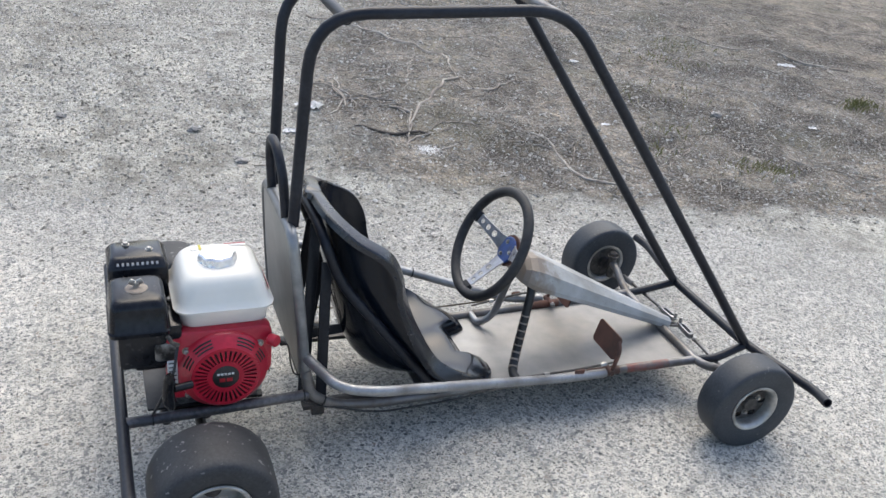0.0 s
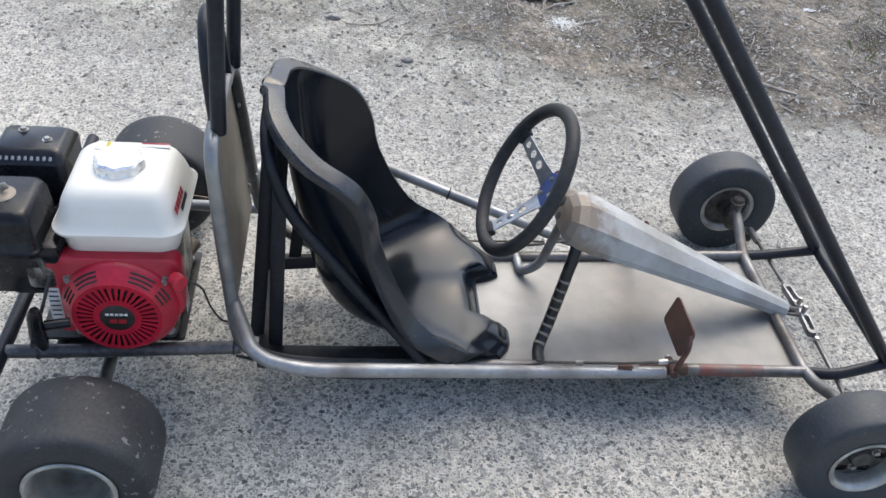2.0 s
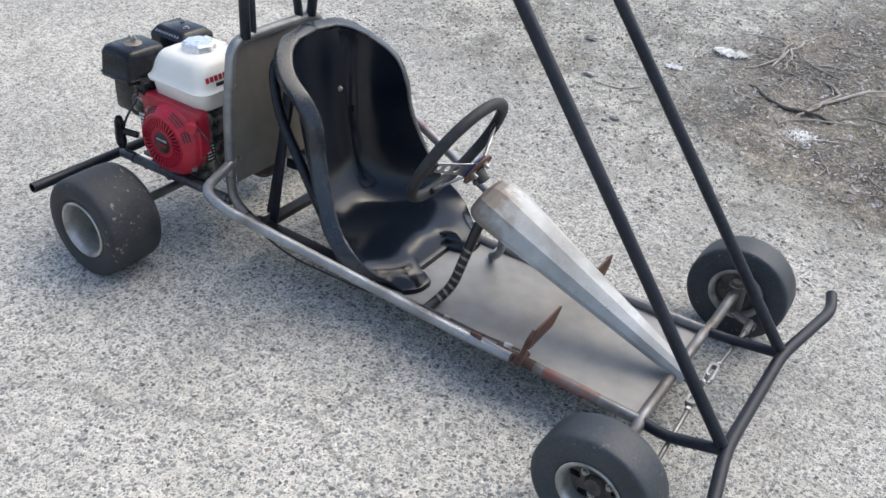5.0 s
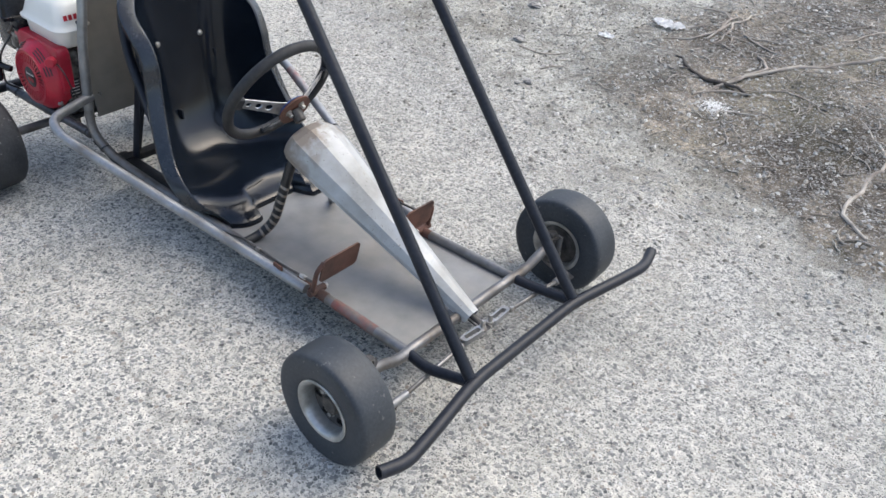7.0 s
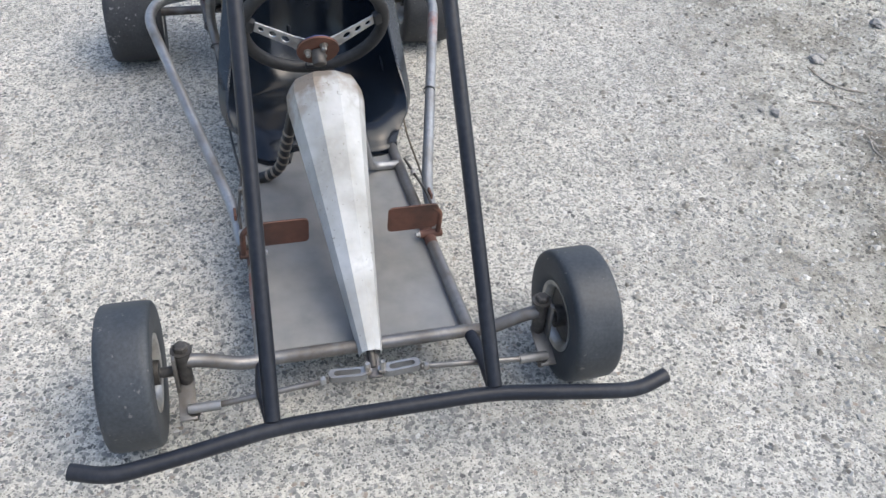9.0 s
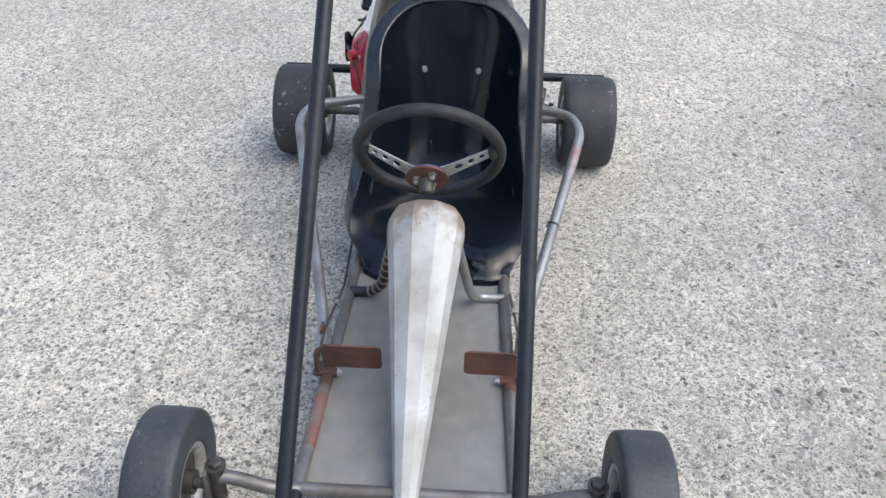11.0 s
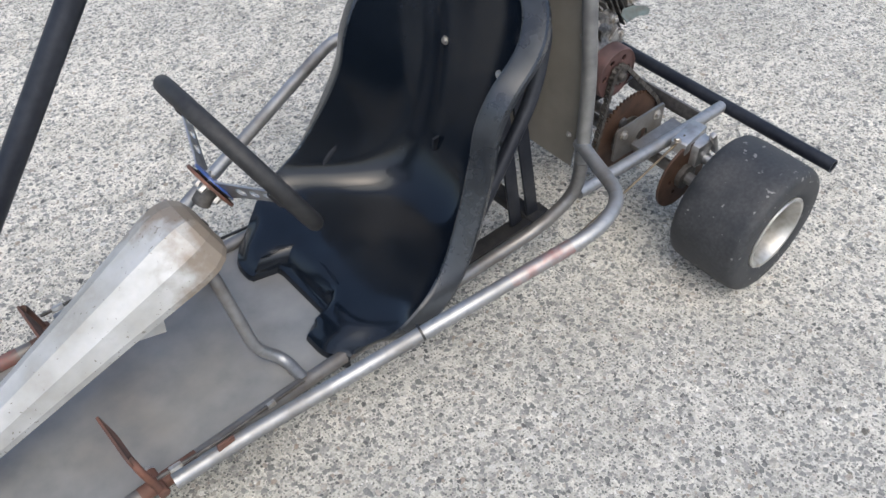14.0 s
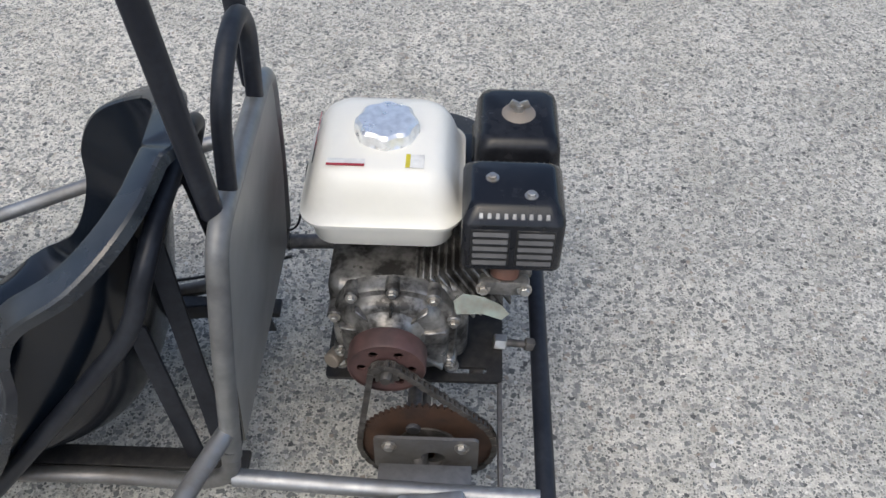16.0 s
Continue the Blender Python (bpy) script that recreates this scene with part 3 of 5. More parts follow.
for x0, x1, s, mat in ((0.47, 0.575, -1, M_RUST), (0.6, 0.74, -1, M_REDPATCH), (0.47, 0.57, 1, M_RUST)):
    y = lambda x: s * (0.178 + 0.018 * (x - 0.25) / 0.588)
    bm = sweep(bmesh.new(), [Vector((x, y(x), 0.108 + 0.005 * (x - 0.25) / 0.588)) for x in (x0, (x0 + x1) / 2, x1)], [R + 0.0002, R + 0.0007, R + 0.0002], 16)
    part("paint_residue", bm, mat, kart)
rub = [Vector((0.4, 0.214, 0.127)).lerp(Vector((-0.215, 0.37, 0.296)), k) for k in (0.74, 0.8, 0.87, 0.92)]
part("paint_residue", sweep(bmesh.new(), rub, [R + 0.0002, R + 0.0006, R + 0.0006, R + 0.0002], 16), M_REDRUB, kart, "streaks of red paint on the side rail")
part("front_crossmember", rod(bmesh.new(), (0.835, -0.196, 0.113), (0.835, 0.196, 0.113), R), M_RAILSTEEL, kart)
part("rear_bumper", sweep(bmesh.new(), [Vector((-0.766, y, 0.199)) for y in (-0.515, -0.2, 0.2, 0.495)], 0.0138, 16, 0.02), M_BLACK, kart, "black rear bumper bar with open ends")
part("rear_crossmember", rod(bmesh.new(), (-0.58, -0.23, 0.184), (-0.58, 0.13, 0.184), 0.011), M_DARKSTEEL, kart)
part("rear_crossmember", rod(bmesh.new(), (-0.67, -0.232, 0.184), (-0.67, 0.03, 0.184), 0.011), M_DARKSTEEL, kart)
part("seat_crossmember", block(bmesh.new(), (0.032, 0.36, 0.02), Matrix.Translation((-0.3, 0, 0.108)), 0.002), M_BLACKPLATE, kart)
part("seat_crossmember", block(bmesh.new(), (0.03, 0.36, 0.02), Matrix.Translation((0.08, 0, 0.102)), 0.002), M_BLACKPLATE, kart)
for s, _ in SIDES:
    part("seat_side_bar", block(bmesh.new(), (0.42, 0.034, 0.012), Matrix.Translation((-0.125, s * 0.148, 0.11)), 0.002), M_BLACKPLATE, kart)

# floor pan
bm = bmesh.new()
sheet(bm, [(0.83, -0.192), (0.83, 0.192), (0.25, 0.176), (-0.02, 0.17), (-0.02, -0.17), (0.25, -0.176)], [], 0.003, Matrix.Translation((0, 0, 0.101)))
part("floor_pan", bm, M_FLOOR, kart, "dull sheet-steel floor pan", smooth=False)

# seat-back hoop, panel and headrest arch
hoop = [(-0.345, -0.216, 0.25), (-0.36, -0.196, 0.43), (-0.374, -0.158, 0.607), (-0.374, 0.158, 0.607), (-0.36, 0.196, 0.43), (-0.345, 0.216, 0.25)]
tube("back_hoop", hoop, 0.0135, M_GREYTUBE, kart, "half-bare steel hoop behind the seat", bend=0.045)
bm = bmesh.new()
prof = rounded([(x, y, z) for x, y, z in [(-0.352, -0.185, 0.235), (-0.366, -0.19, 0.42), (-0.38, -0.155, 0.6), (-0.38, 0.155, 0.6), (-0.366, 0.19, 0.42), (-0.352, 0.185, 0.235)]], 0.05)
front, back = [bm.verts.new(p) for p in prof], [bm.verts.new(p + Vector((-0.003, 0, 0))) for p in prof]
bm.faces.new(front)
bm.faces.new(back[::-1])
for k in range(len(prof)):
    j = (k + 1) % len(prof)
    bm.faces.new((front[k], front[j], back[j], back[k]))
panel = part("back_panel", bm, M_PANEL, kart, "sheet-steel back panel with sooty streaks", smooth=False)
panel.data.materials.append(M_PANELBACK)
for f in panel.data.polygons:
    f.material_index = 1 if f.normal.x < -0.5 else 0
for y, z in ((-0.165, 0.5), (0.165, 0.5), (-0.17, 0.3), (0.17, 0.3)):
    bolt("rivet", (-0.36 - (z - 0.4) * 0.05, y, z), (1, 0, 0.08), 0.004, 0.004, panel)
tube("headrest_arch", [(-0.374, -0.086, 0.61), (-0.382, -0.078, 0.72), (-0.388, -0.03, 0.772), (-0.388, 0.03, 0.772), (-0.382, 0.078, 0.72), (-0.374, 0.086, 0.61)], 0.0115, M_BLACK, kart, "small black headrest arch", bend=0.05)

# seat frame behind and beside the seat
YS = 0.017
tube("seat_brace", [(0.018, YS - 0.2, 0.124), (-0.248, YS - 0.15, 0.452), (-0.284, YS - 0.128, 0.555), (-0.29, YS - 0.07, 0.582), (-0.29, YS + 0.08, 0.582), (-0.284, YS + 0.138, 0.555), (-0.248, YS + 0.158, 0.452), (0.018, YS + 0.2, 0.124)], 0.0128, M_BLACK, kart, "black bent tube bracing the seat", bend=0.055)


def flat_bar(name, a, b, wide, thick, side):
    """A flat steel strip from a to b, its broad face turned towards side."""
    a, b = Vector(a), Vector(b)
    z = (b - a).normalized()
    y = (Vector(side) - z * z.dot(Vector(side))).normalized()
    m = Matrix.Translation((a + b) / 2) @ Matrix((y.cross(z), y, z)).transposed().to_4x4()
    return part(name, block(bmesh.new(), (wide, thick, (b - a).length), m, 0.0015), M_BLACK, kart)


for low, high in (((-0.322, -0.1, 0.11), (-0.285, -0.02, 0.56)), ((-0.282, -0.13, 0.115), (-0.268, -0.075, 0.48)), ((-0.303, 0.146, 0.115), (-0.268, 0.088, 0.52)), ((-0.258, 0.146, 0.115), (-0.226, 0.122, 0.4))):
    flat_bar("seat_leg", high, low, 0.028, 0.006, (0, 1, 0))
flat_bar("seat_stay", (-0.316, -0.035, 0.248), (-0.19, -0.02, 0.246), 0.006, 0.028, (0, 0, 1))


# bucket seat
def curve(points, n):
    """Points along a smooth line through the given ones."""
    p = [Vector((*q, 0)) if len(q) == 2 else Vector(q) for q in points]
    out = []
    for i in range(n):
        u = i / (n - 1) * (len(p) - 1)
        k = min(int(u), len(p) - 2)
        f = u - k
        a, b, c, d = p[max(k - 1, 0)], p[k], p[k + 1], p[min(k + 2, len(p) - 1)]
        out.append(0.5 * ((2 * b) + (c - a) * f + (2 * a - 5 * b + 4 * c - d) * f * f + (3 * b - a - 3 * c + d) * f ** 3))
    return out


def bucket_seat():
    rows, cols = 64, 33
    mid = curve([(0.2, 0.126), (0.145, 0.154), (0.05, 0.155), (-0.06, 0.136), (-0.135, 0.15), (-0.19, 0.215), (-0.222, 0.32), (-0.245, 0.44), (-0.259, 0.548), (-0.263, 0.62)], rows)
    rim = curve([(0.186, 0.137), (0.135, 0.156), (0.07, 0.188), (0.005, 0.235), (-0.046, 0.318), (-0.08, 0.4), (-0.095, 0.47), (-0.13, 0.53), (-0.2, 0.574), (-0.261, 0.62)], rows)
    wide = [v.x for v in curve([(0.172, 0), (0.204, 0), (0.214, 0), (0.203, 0), (0.184, 0), (0.168, 0), (0.163, 0), (0.164, 0), (0.165, 0), (0.162, 0)], rows)]
    grid = []
    for i in range(rows):
        v = i / (rows - 1)
        half = wide[i] * (max(0.0, 1 - max(0.0, (v - 0.74) / 0.26) ** 2.7)) ** 0.5 + 0.003
        line = []
        for j in range(cols):
            s = -1 + 2 * j / (cols - 1)
            f = abs(s) ** 3.2 * smooth(0.0, 0.12, v)
            y = half * (math.sin(s * math.pi / 2) * 0.35 + s * 0.65)
            p = mid[i].lerp(rim[i], f)
            x, z = p.x, p.y
            front = 1 - smooth(0.0, 0.24, v)
            x -= front * (0.054 * (1 - smooth(0.07, 0.088, abs(y + 0.004))) + 0.035 * smooth(0.11, 0.19, abs(y)) ** 2)
            # a raised ridge between the thighs, a rounded front edge
            z += 0.006 * math.exp(-(y / 0.035) ** 2) * smooth(0.06, 0.14, v) * (1 - smooth(0.2, 0.34, v)) - 0.006 * (1 - smooth(0.0, 0.07, v)) ** 2
            line.append(Vector((x, YS + y + 0.01 * smooth(0.15, 0.5, z), z)))
        grid.append(line)
    bm = bmesh.new()
    vs = [[bm.verts.new(p) for p in line] for line in grid]
    for a, b in zip(vs, vs[1:]):
        for k in range(cols - 1):
            bm.faces.new((a[k], a[k + 1], b[k + 1], b[k]))
    # skirt under the front edge
    skirt = [vs[0]] + [[bm.verts.new(p + Vector((dx, 0, dz))) for p in grid[0]] for dx, dz in ((0.006, -0.003), (0.009, -0.011), (0.009, -0.034))]
    for a, b in zip(skirt, skirt[1:]):
        for k in range(cols - 1):
            bm.faces.new((a[k], b[k], b[k + 1], a[k + 1]))
    # flange turned outwards, up one side, over the top and down the other
    edge = [vs[i][0] for i in range(rows)] + vs[-1][1:-1] + [vs[i][-1] for i in reversed(range(rows))]
    inner = [grid[i][4] for i in range(rows)] + [grid[-9][k] for k in range(1, cols - 1)] + [grid[i][-5] for i in reversed(range(rows))]
    pts = [e.co.copy() for e in edge]
    n = len(pts)
    outs, ons = [], []
    for k in range(n):
        t = (pts[min(n - 1, k + 2)] - pts[max(0, k - 2)]).normalized()
        on = pts[k] - inner[k]
        on = (on - t * on.dot(t)).normalized()
        out = t.cross(on).normalized()
        centre = Vector((0.05, YS, 0.42))
        outs.append(out if out.dot(pts[k] - centre) > 0 else -out)
        ons.append(on)
    def eased(vecs, reach=6):
        return [sum((vecs[min(n - 1, max(0, k + d))] for d in range(-reach, reach + 1)), Vector()).normalized() for k in range(n)]
    outs, ons = eased(eased(eased(outs, 8), 8)), eased(eased(eased(ons, 8), 8))
    rings = [edge]
    for on, out in ((0.003, 0.003), (0.004, 0.008), (0.001, 0.038), (-0.002, 0.0415), (-0.015, 0.043)):
        ring = []
        for k in range(n):
            along = min(k, n - 1 - k) / (rows - 1)
            w = 0.45 + 0.55 * smooth(0.02, 0.16, along)
            ring.append(bm.verts.new(pts[k] + ons[k] * on * w + outs[k] * out * w))
        rings.append(ring)
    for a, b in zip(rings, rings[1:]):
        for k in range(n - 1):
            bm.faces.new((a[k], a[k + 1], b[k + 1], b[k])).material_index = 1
    bmesh.ops.remove_doubles(bm, verts=bm.verts, dist=0.0004)
    bmesh.ops.recalc_face_normals(bm, faces=bm.faces)
    bmesh.ops.solidify(bm, geom=list(bm.faces), thickness=0.0035)
    return bm


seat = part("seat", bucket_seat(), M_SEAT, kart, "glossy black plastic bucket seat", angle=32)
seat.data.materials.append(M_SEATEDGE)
for y in (-0.134, 0.134):
    bolt("seat_bolt", (0.035, YS + y * 0.98, 0.152), (0, 0, 1), 0.006, 0.005, seat)
for y in (-0.07, 0.07):
    bolt("seat_bolt", (-0.241, YS + 0.01 + y, 0.445), (1, 0, 0.15), 0.006, 0.005, seat)

# steering column cover: half a folded cone
TIP, HEAD = Vector((0.862, 0, 0.118)), Vector((0.29, 0, 0.367))
axis = (HEAD - TIP).normalized()
upc = Vector((0, 1, 0)).cross(axis)
upc = upc if upc.z > 0 else -upc
bm = bmesh.new()
rings = []
for along, r0, hgt in ((0.0, 0.021, 0.018), (0.33, 0.042, 0.035), (0.66, 0.063, 0.052), (0.9, 0.081, 0.066), (0.945, 0.08, 0.064), (0.975, 0.072, 0.056), (0.993, 0.058, 0.042), (1.0, 0.04, 0.026)):
    c = TIP.lerp(HEAD, along)
    ring = [c + Vector((0, r0, 0)) - upc * 0.012]
    ring += [c + Vector((0, r0 * math.cos(a), 0)) + upc * hgt * math.sin(a) for a in (math.pi * k / 5 for k in range(6))]
    ring += [c - Vector((0, r0, 0)) - upc * 0.012]
    rings.append(ring)
vs = [[bm.verts.new(p) for p in ring] for ring in rings]
for a, b in zip(vs, vs[1:]):
    for k in range(len(a) - 1):
        bm.faces.new((a[k], a[k + 1], b[k + 1], b[k]))
bm.faces.new(vs[-1])
bmesh.ops.recalc_face_normals(bm, faces=bm.faces)
bmesh.ops.solidify(bm, geom=list(bm.faces), thickness=0.002)
cover = part("steering_cover", bm, M_COVER, kart, "folded galvanised cone over the steering shaft, stained at its wide end", angle=12)
shaft_end = HEAD + axis * 0.002
part("steering_shaft", rod(bmesh.new(), TIP - axis * 0.03, shaft_end, 0.008), M_HUBDARK, kart)
bm = sheet(bmesh.new(), [(0, 0), (0.09, 0), (0.03, -0.055)], [], 0.002, Matrix.Translation((0.41, 0.05, 0.31)) @ Matrix.Rotation(radians(90), 4, "X") @ Matrix.Rotation(radians(-25), 4, "Z"))
part("cover_flap", bm, M_COVER, kart, smooth=False)

# steering wheel: dished, its rim nearer the driver than the hub
LEAN_BACK = radians(27)
WN = Vector((-math.cos(LEAN_BACK), 0, math.sin(LEAN_BACK)))
WC, WH = Vector((0.206, -0.003, 0.455)), Vector((0.262, -0.003, 0.429))
WU = Vector((math.sin(LEAN_BACK), 0, math.cos(LEAN_BACK)))
WY = Vector((0, 1, 0))


def on_rim(ang, r):
    a = radians(ang)
    return WU * (r * math.cos(a)) + WY * (r * math.sin(a))


bm = sweep(bmesh.new(), [WC + on_rim(360 * k / 56, 0.151) for k in range(56)], 0.0138, 14, closed=True)
wheel = part("steering_wheel", bm, M_GRIP, kart, "worn black foam-gripped steering wheel with drilled spokes")
for ang in (80, 180, -80):
    a, b = WH + on_rim(ang, 0.02), WC + on_rim(ang, 0.142) - WN * 0.006
    x = (b - a).normalized()
    y = on_rim(ang + 90, 1.0)
    z = x.cross(y).normalized()
    m = Matrix.Translation(a) @ Matrix((x, y, z)).transposed().to_4x4()
    n = (b - a).length
    bm = sheet(bmesh.new(), [(0, -0.024), (n * 0.25, -0.018), (n, -0.013), (n, 0.013), (n * 0.25, 0.018), (0, 0.024)], [circle(0.0095, 14, n * 0.38), circle(0.0085, 14, n * 0.59), circle(0.007, 14, n * 0.78)], 0.003, m)
    part("spoke", bm, M_ALU, wheel, "drilled aluminium spoke", smooth=False)
    part("spoke_mount", block(bmesh.new(), (0.022, 0.034, 0.016), m @ Matrix.Translation((n - 0.004, 0, 0.0)), 0.004), M_GRIP, wheel)
hm = towards(WH, WN)
part("hub_plate", lathe(bmesh.new(), [(0, 0.008), (0.035, 0.008), (0.038, 0.006), (0.038, 0.0035), (0, 0.0035)], hm), M_BLUE, wheel, "blue hub disc", angle=30)
part("hub_flange", lathe(bmesh.new(), [(0, -0.006), (0.045, -0.006), (0.045, -0.001), (0, -0.001)], hm), M_RUST, wheel, angle=30)
part("hub_boss", rod(bmesh.new(), WH - WN * 0.004, WH - WN * 0.03 - Vector((0, 0, 0.012)), 0.015), M_HUBDARK, wheel)
for a in (30, 150, 270):
    bolt("hub_bolt", WH + on_rim(a, 0.022) + WN * 0.008, WN, 0.0045, 0.005, wheel)
    bolt("hub_bolt", WH + on_rim(a, 0.022) - WN * 0.006, -WN, 0.006, 0.014, wheel)

# steering supports rising from the floor rails
tube("steering_support", [(0.262, 0.178, 0.112), (0.262, 0.115, 0.112), (0.3, 0.1, 0.15), (0.325, 0.06, 0.33), (0.33, 0.03, 0.37)], 0.0105, M_STEEL, kart, "bent bare-steel steering support", bend=0.04)
taped = [(0.262, -0.178, 0.112), (0.262, -0.135, 0.112), (0.285, -0.1, 0.15), (0.322, -0.065, 0.33), (0.33, -0.03, 0.37)]
tape = tube("taped_support", taped, 0.0125, M_TAPE, kart, "steering support wrapped in black tape with pale stripes", bend=0.05)
line = rounded(taped, 0.05)
for k in range(8):
    u = 0.16 + 0.065 * k
    lens = [(line[i + 1] - line[i]).length for i in range(len(line) - 1)]
    want, i = u * sum(lens), 0
    while want > lens[i]:
        want -= lens[i]
        i += 1
    d = (line[i + 1] - line[i]).normalized()
    c = line[i] + d * want
    tilt = (d + Vector((0.25, 0.3, 0))).normalized()
    bm = sweep(bmesh.new(), [c - tilt * 0.0035, c + tilt * 0.0035], 0.0134, 14)
    part("tape_stripe", bm, M_COVER, tape)

# pedals
for s, _ in SIDES:
    lean = Matrix.Rotation(radians(13 if s < 0 else 11), 4, "Y")
    m = Matrix.Translation((0.556, -0.132 if s < 0 else 0.145, 0.182)) @ lean @ Matrix.Rotation(radians(90), 4, "Y") @ Matrix.Rotation(radians(90), 4, "Z")
    bm = sheet(bmesh.new(), rrect(0.06 if s < 0 else 0.053, 0.036, 0.012), [], 0.004, m)
    pedal = part("pedal", bm, M_RUST, kart, "rusty steel foot pedal", angle=30)
    bm = sweep(bmesh.new(), rounded([(0.56, s * 0.185, 0.206), (0.556, s * 0.204, 0.188), (0.542, s * 0.206, 0.122)], 0.02), 0.006, 10)
    part("pedal_arm", bm, M_RUST, pedal)
    part("pedal_pivot", rod(bmesh.new(), (0.54, s * 0.165, 0.119), (0.54, s * 0.215, 0.119), 0.009), M_RUST, pedal)
    bolt("pivot_bolt", (0.54, s * 0.165, 0.119), (0, -s, 0), 0.006, 0.008, pedal)
    part("cable_bracket", block(bmesh.new(), (0.03, 0.006, 0.035), Matrix.Translation((0.43, s * 0.214, 0.132)), 0.002), M_RUST, pedal)
    tube("linkage_rod", [(0.54, s * 0.205, 0.152), (0.43, s * 0.206, 0.146), (0.27, s * 0.19, 0.132)], 0.0032, M_HUBDARK, pedal, bend=0.01, seg=8)
    part("linkage_nut", rod(bmesh.new(), (0.5, s * 0.205, 0.15), (0.52, s * 0.205, 0.151), 0.006, 6), M_BOLT, pedal)
    part("linkage_nut", rod(bmesh.new(), (0.33, s * 0.196, 0.1365), (0.345, s * 0.197, 0.1375), 0.006, 6), M_BOLT, pedal)


# wheels
def wheel_at(x, y, r, width, rim_r, dish, label, steer=0.0):
    """A kart wheel whose outer face looks away from the kart's middle."""
    out = 1 if y > 0 else -1
    m = towards((x, y, r), (0, out, 0)) if steer == 0 else Matrix.Translation((x, y, r)) @ Matrix.Rotation(radians(steer), 4, "Z") @ towards((0, 0, 0), (0, out, 0))
    h = width / 2
    web = h - dish
    bm = bmesh.new()
    holes = [rrect(0.011, 0.008, 0.004, 0.044 * math.cos(a), 0.044 * math.sin(a), 3) for a in (2 * math.pi * k / 6 for k in range(6))]
    sheet(bm, circle(rim_r * 0.86, 40), holes, 0.006, m @ Matrix.Translation((0, 0, web)))
    w = part("wheel", bm, M_RIM if dish > 0.06 else M_HUBDARK, kart, label, angle=30)
    # tyre: slick tread with rounded shoulders and bulged sidewalls
    half = [(rim_r * 0.97, 0.84), (rim_r * 1.06, 0.93), (rim_r * 1.2, 0.985), (r * 0.76, 1.0), (r * 0.86, 0.995), (r * 0.925, 0.965), (r * 0.965, 0.9), (r * 0.988, 0.79), (r * 0.997, 0.56), (r, 0.2)]
    if dish <= 0.06:
        half = [(rim_r * 0.97, 0.84), (rim_r * 1.06, 0.93), (rim_r * 1.2, 0.985), (r * 0.76, 1.0), (r * 0.88, 1.0), (r * 0.94, 0.985), (r * 0.975, 0.93), (r * 0.992, 0.83), (r * 0.998, 0.6), (r, 0.2)]
    prof = [(a, -h * b) for a, b in half] + [(a, h * b) for a, b in reversed(half)]
    part("tyre", lathe(bmesh.new(), prof, m, 56), M_RUBBER if dish > 0.06 else M_RUBBER_SMOOTH, w, "worn smooth slick tyre", angle=60)
    f = rim_r
    rim = [(f * 0.9, -h * 0.9), (f * 1.02, -h * 0.93), (f, -h * 0.84), (f * 0.86, -h * 0.76), (f * 0.84, 0), (f * 0.86, h * 0.76), (f, h * 0.84), (f * 1.03, h * 0.95), (f * 1.0, h * 0.985), (f * 0.93, h * 0.97), (f * 0.87, h * 0.88), (f * 0.82, h * 0.7), (f * 0.8, -h * 0.7), (f * 0.84, -h * 0.8), (f * 0.9, -h * 0.9)]
    part("rim", lathe(bmesh.new(), rim, m, 48), M_RIM, w, "dull cast metal rim", angle=40)
    # Added disc, no known part: it makes the rim's inner side dark.
    if dish <= 0.06:
        part("dark_rim_disc", lathe(bmesh.new(), [(0.012, -h * 0.62), (f * 0.7, -h * 0.62), (f * 0.79, -h * 0.56), (f * 0.79, -h * 0.4), (0.012, -h * 0.4)], m, 36), M_HUBDARK, w, "dark disc added inside the rim", angle=30)
    part("hub", lathe(bmesh.new(), [(0, web - 0.05), (0.022, web - 0.05), (0.022, web + 0.012), (0.018, web + 0.018), (0.0, web + 0.018)], m, 24), M_HUBDARK, w)
    for k in range(3):
        a = 2 * math.pi * k / 3 + 0.4
        p = m @ Vector((0.031 * math.cos(a), 0.031 * math.sin(a), web + 0.006))
        bolt("wheel_bolt", p, (m.to_3x3() @ Vector((0, 0, 1))), 0.006, 0.008, w)
    return w


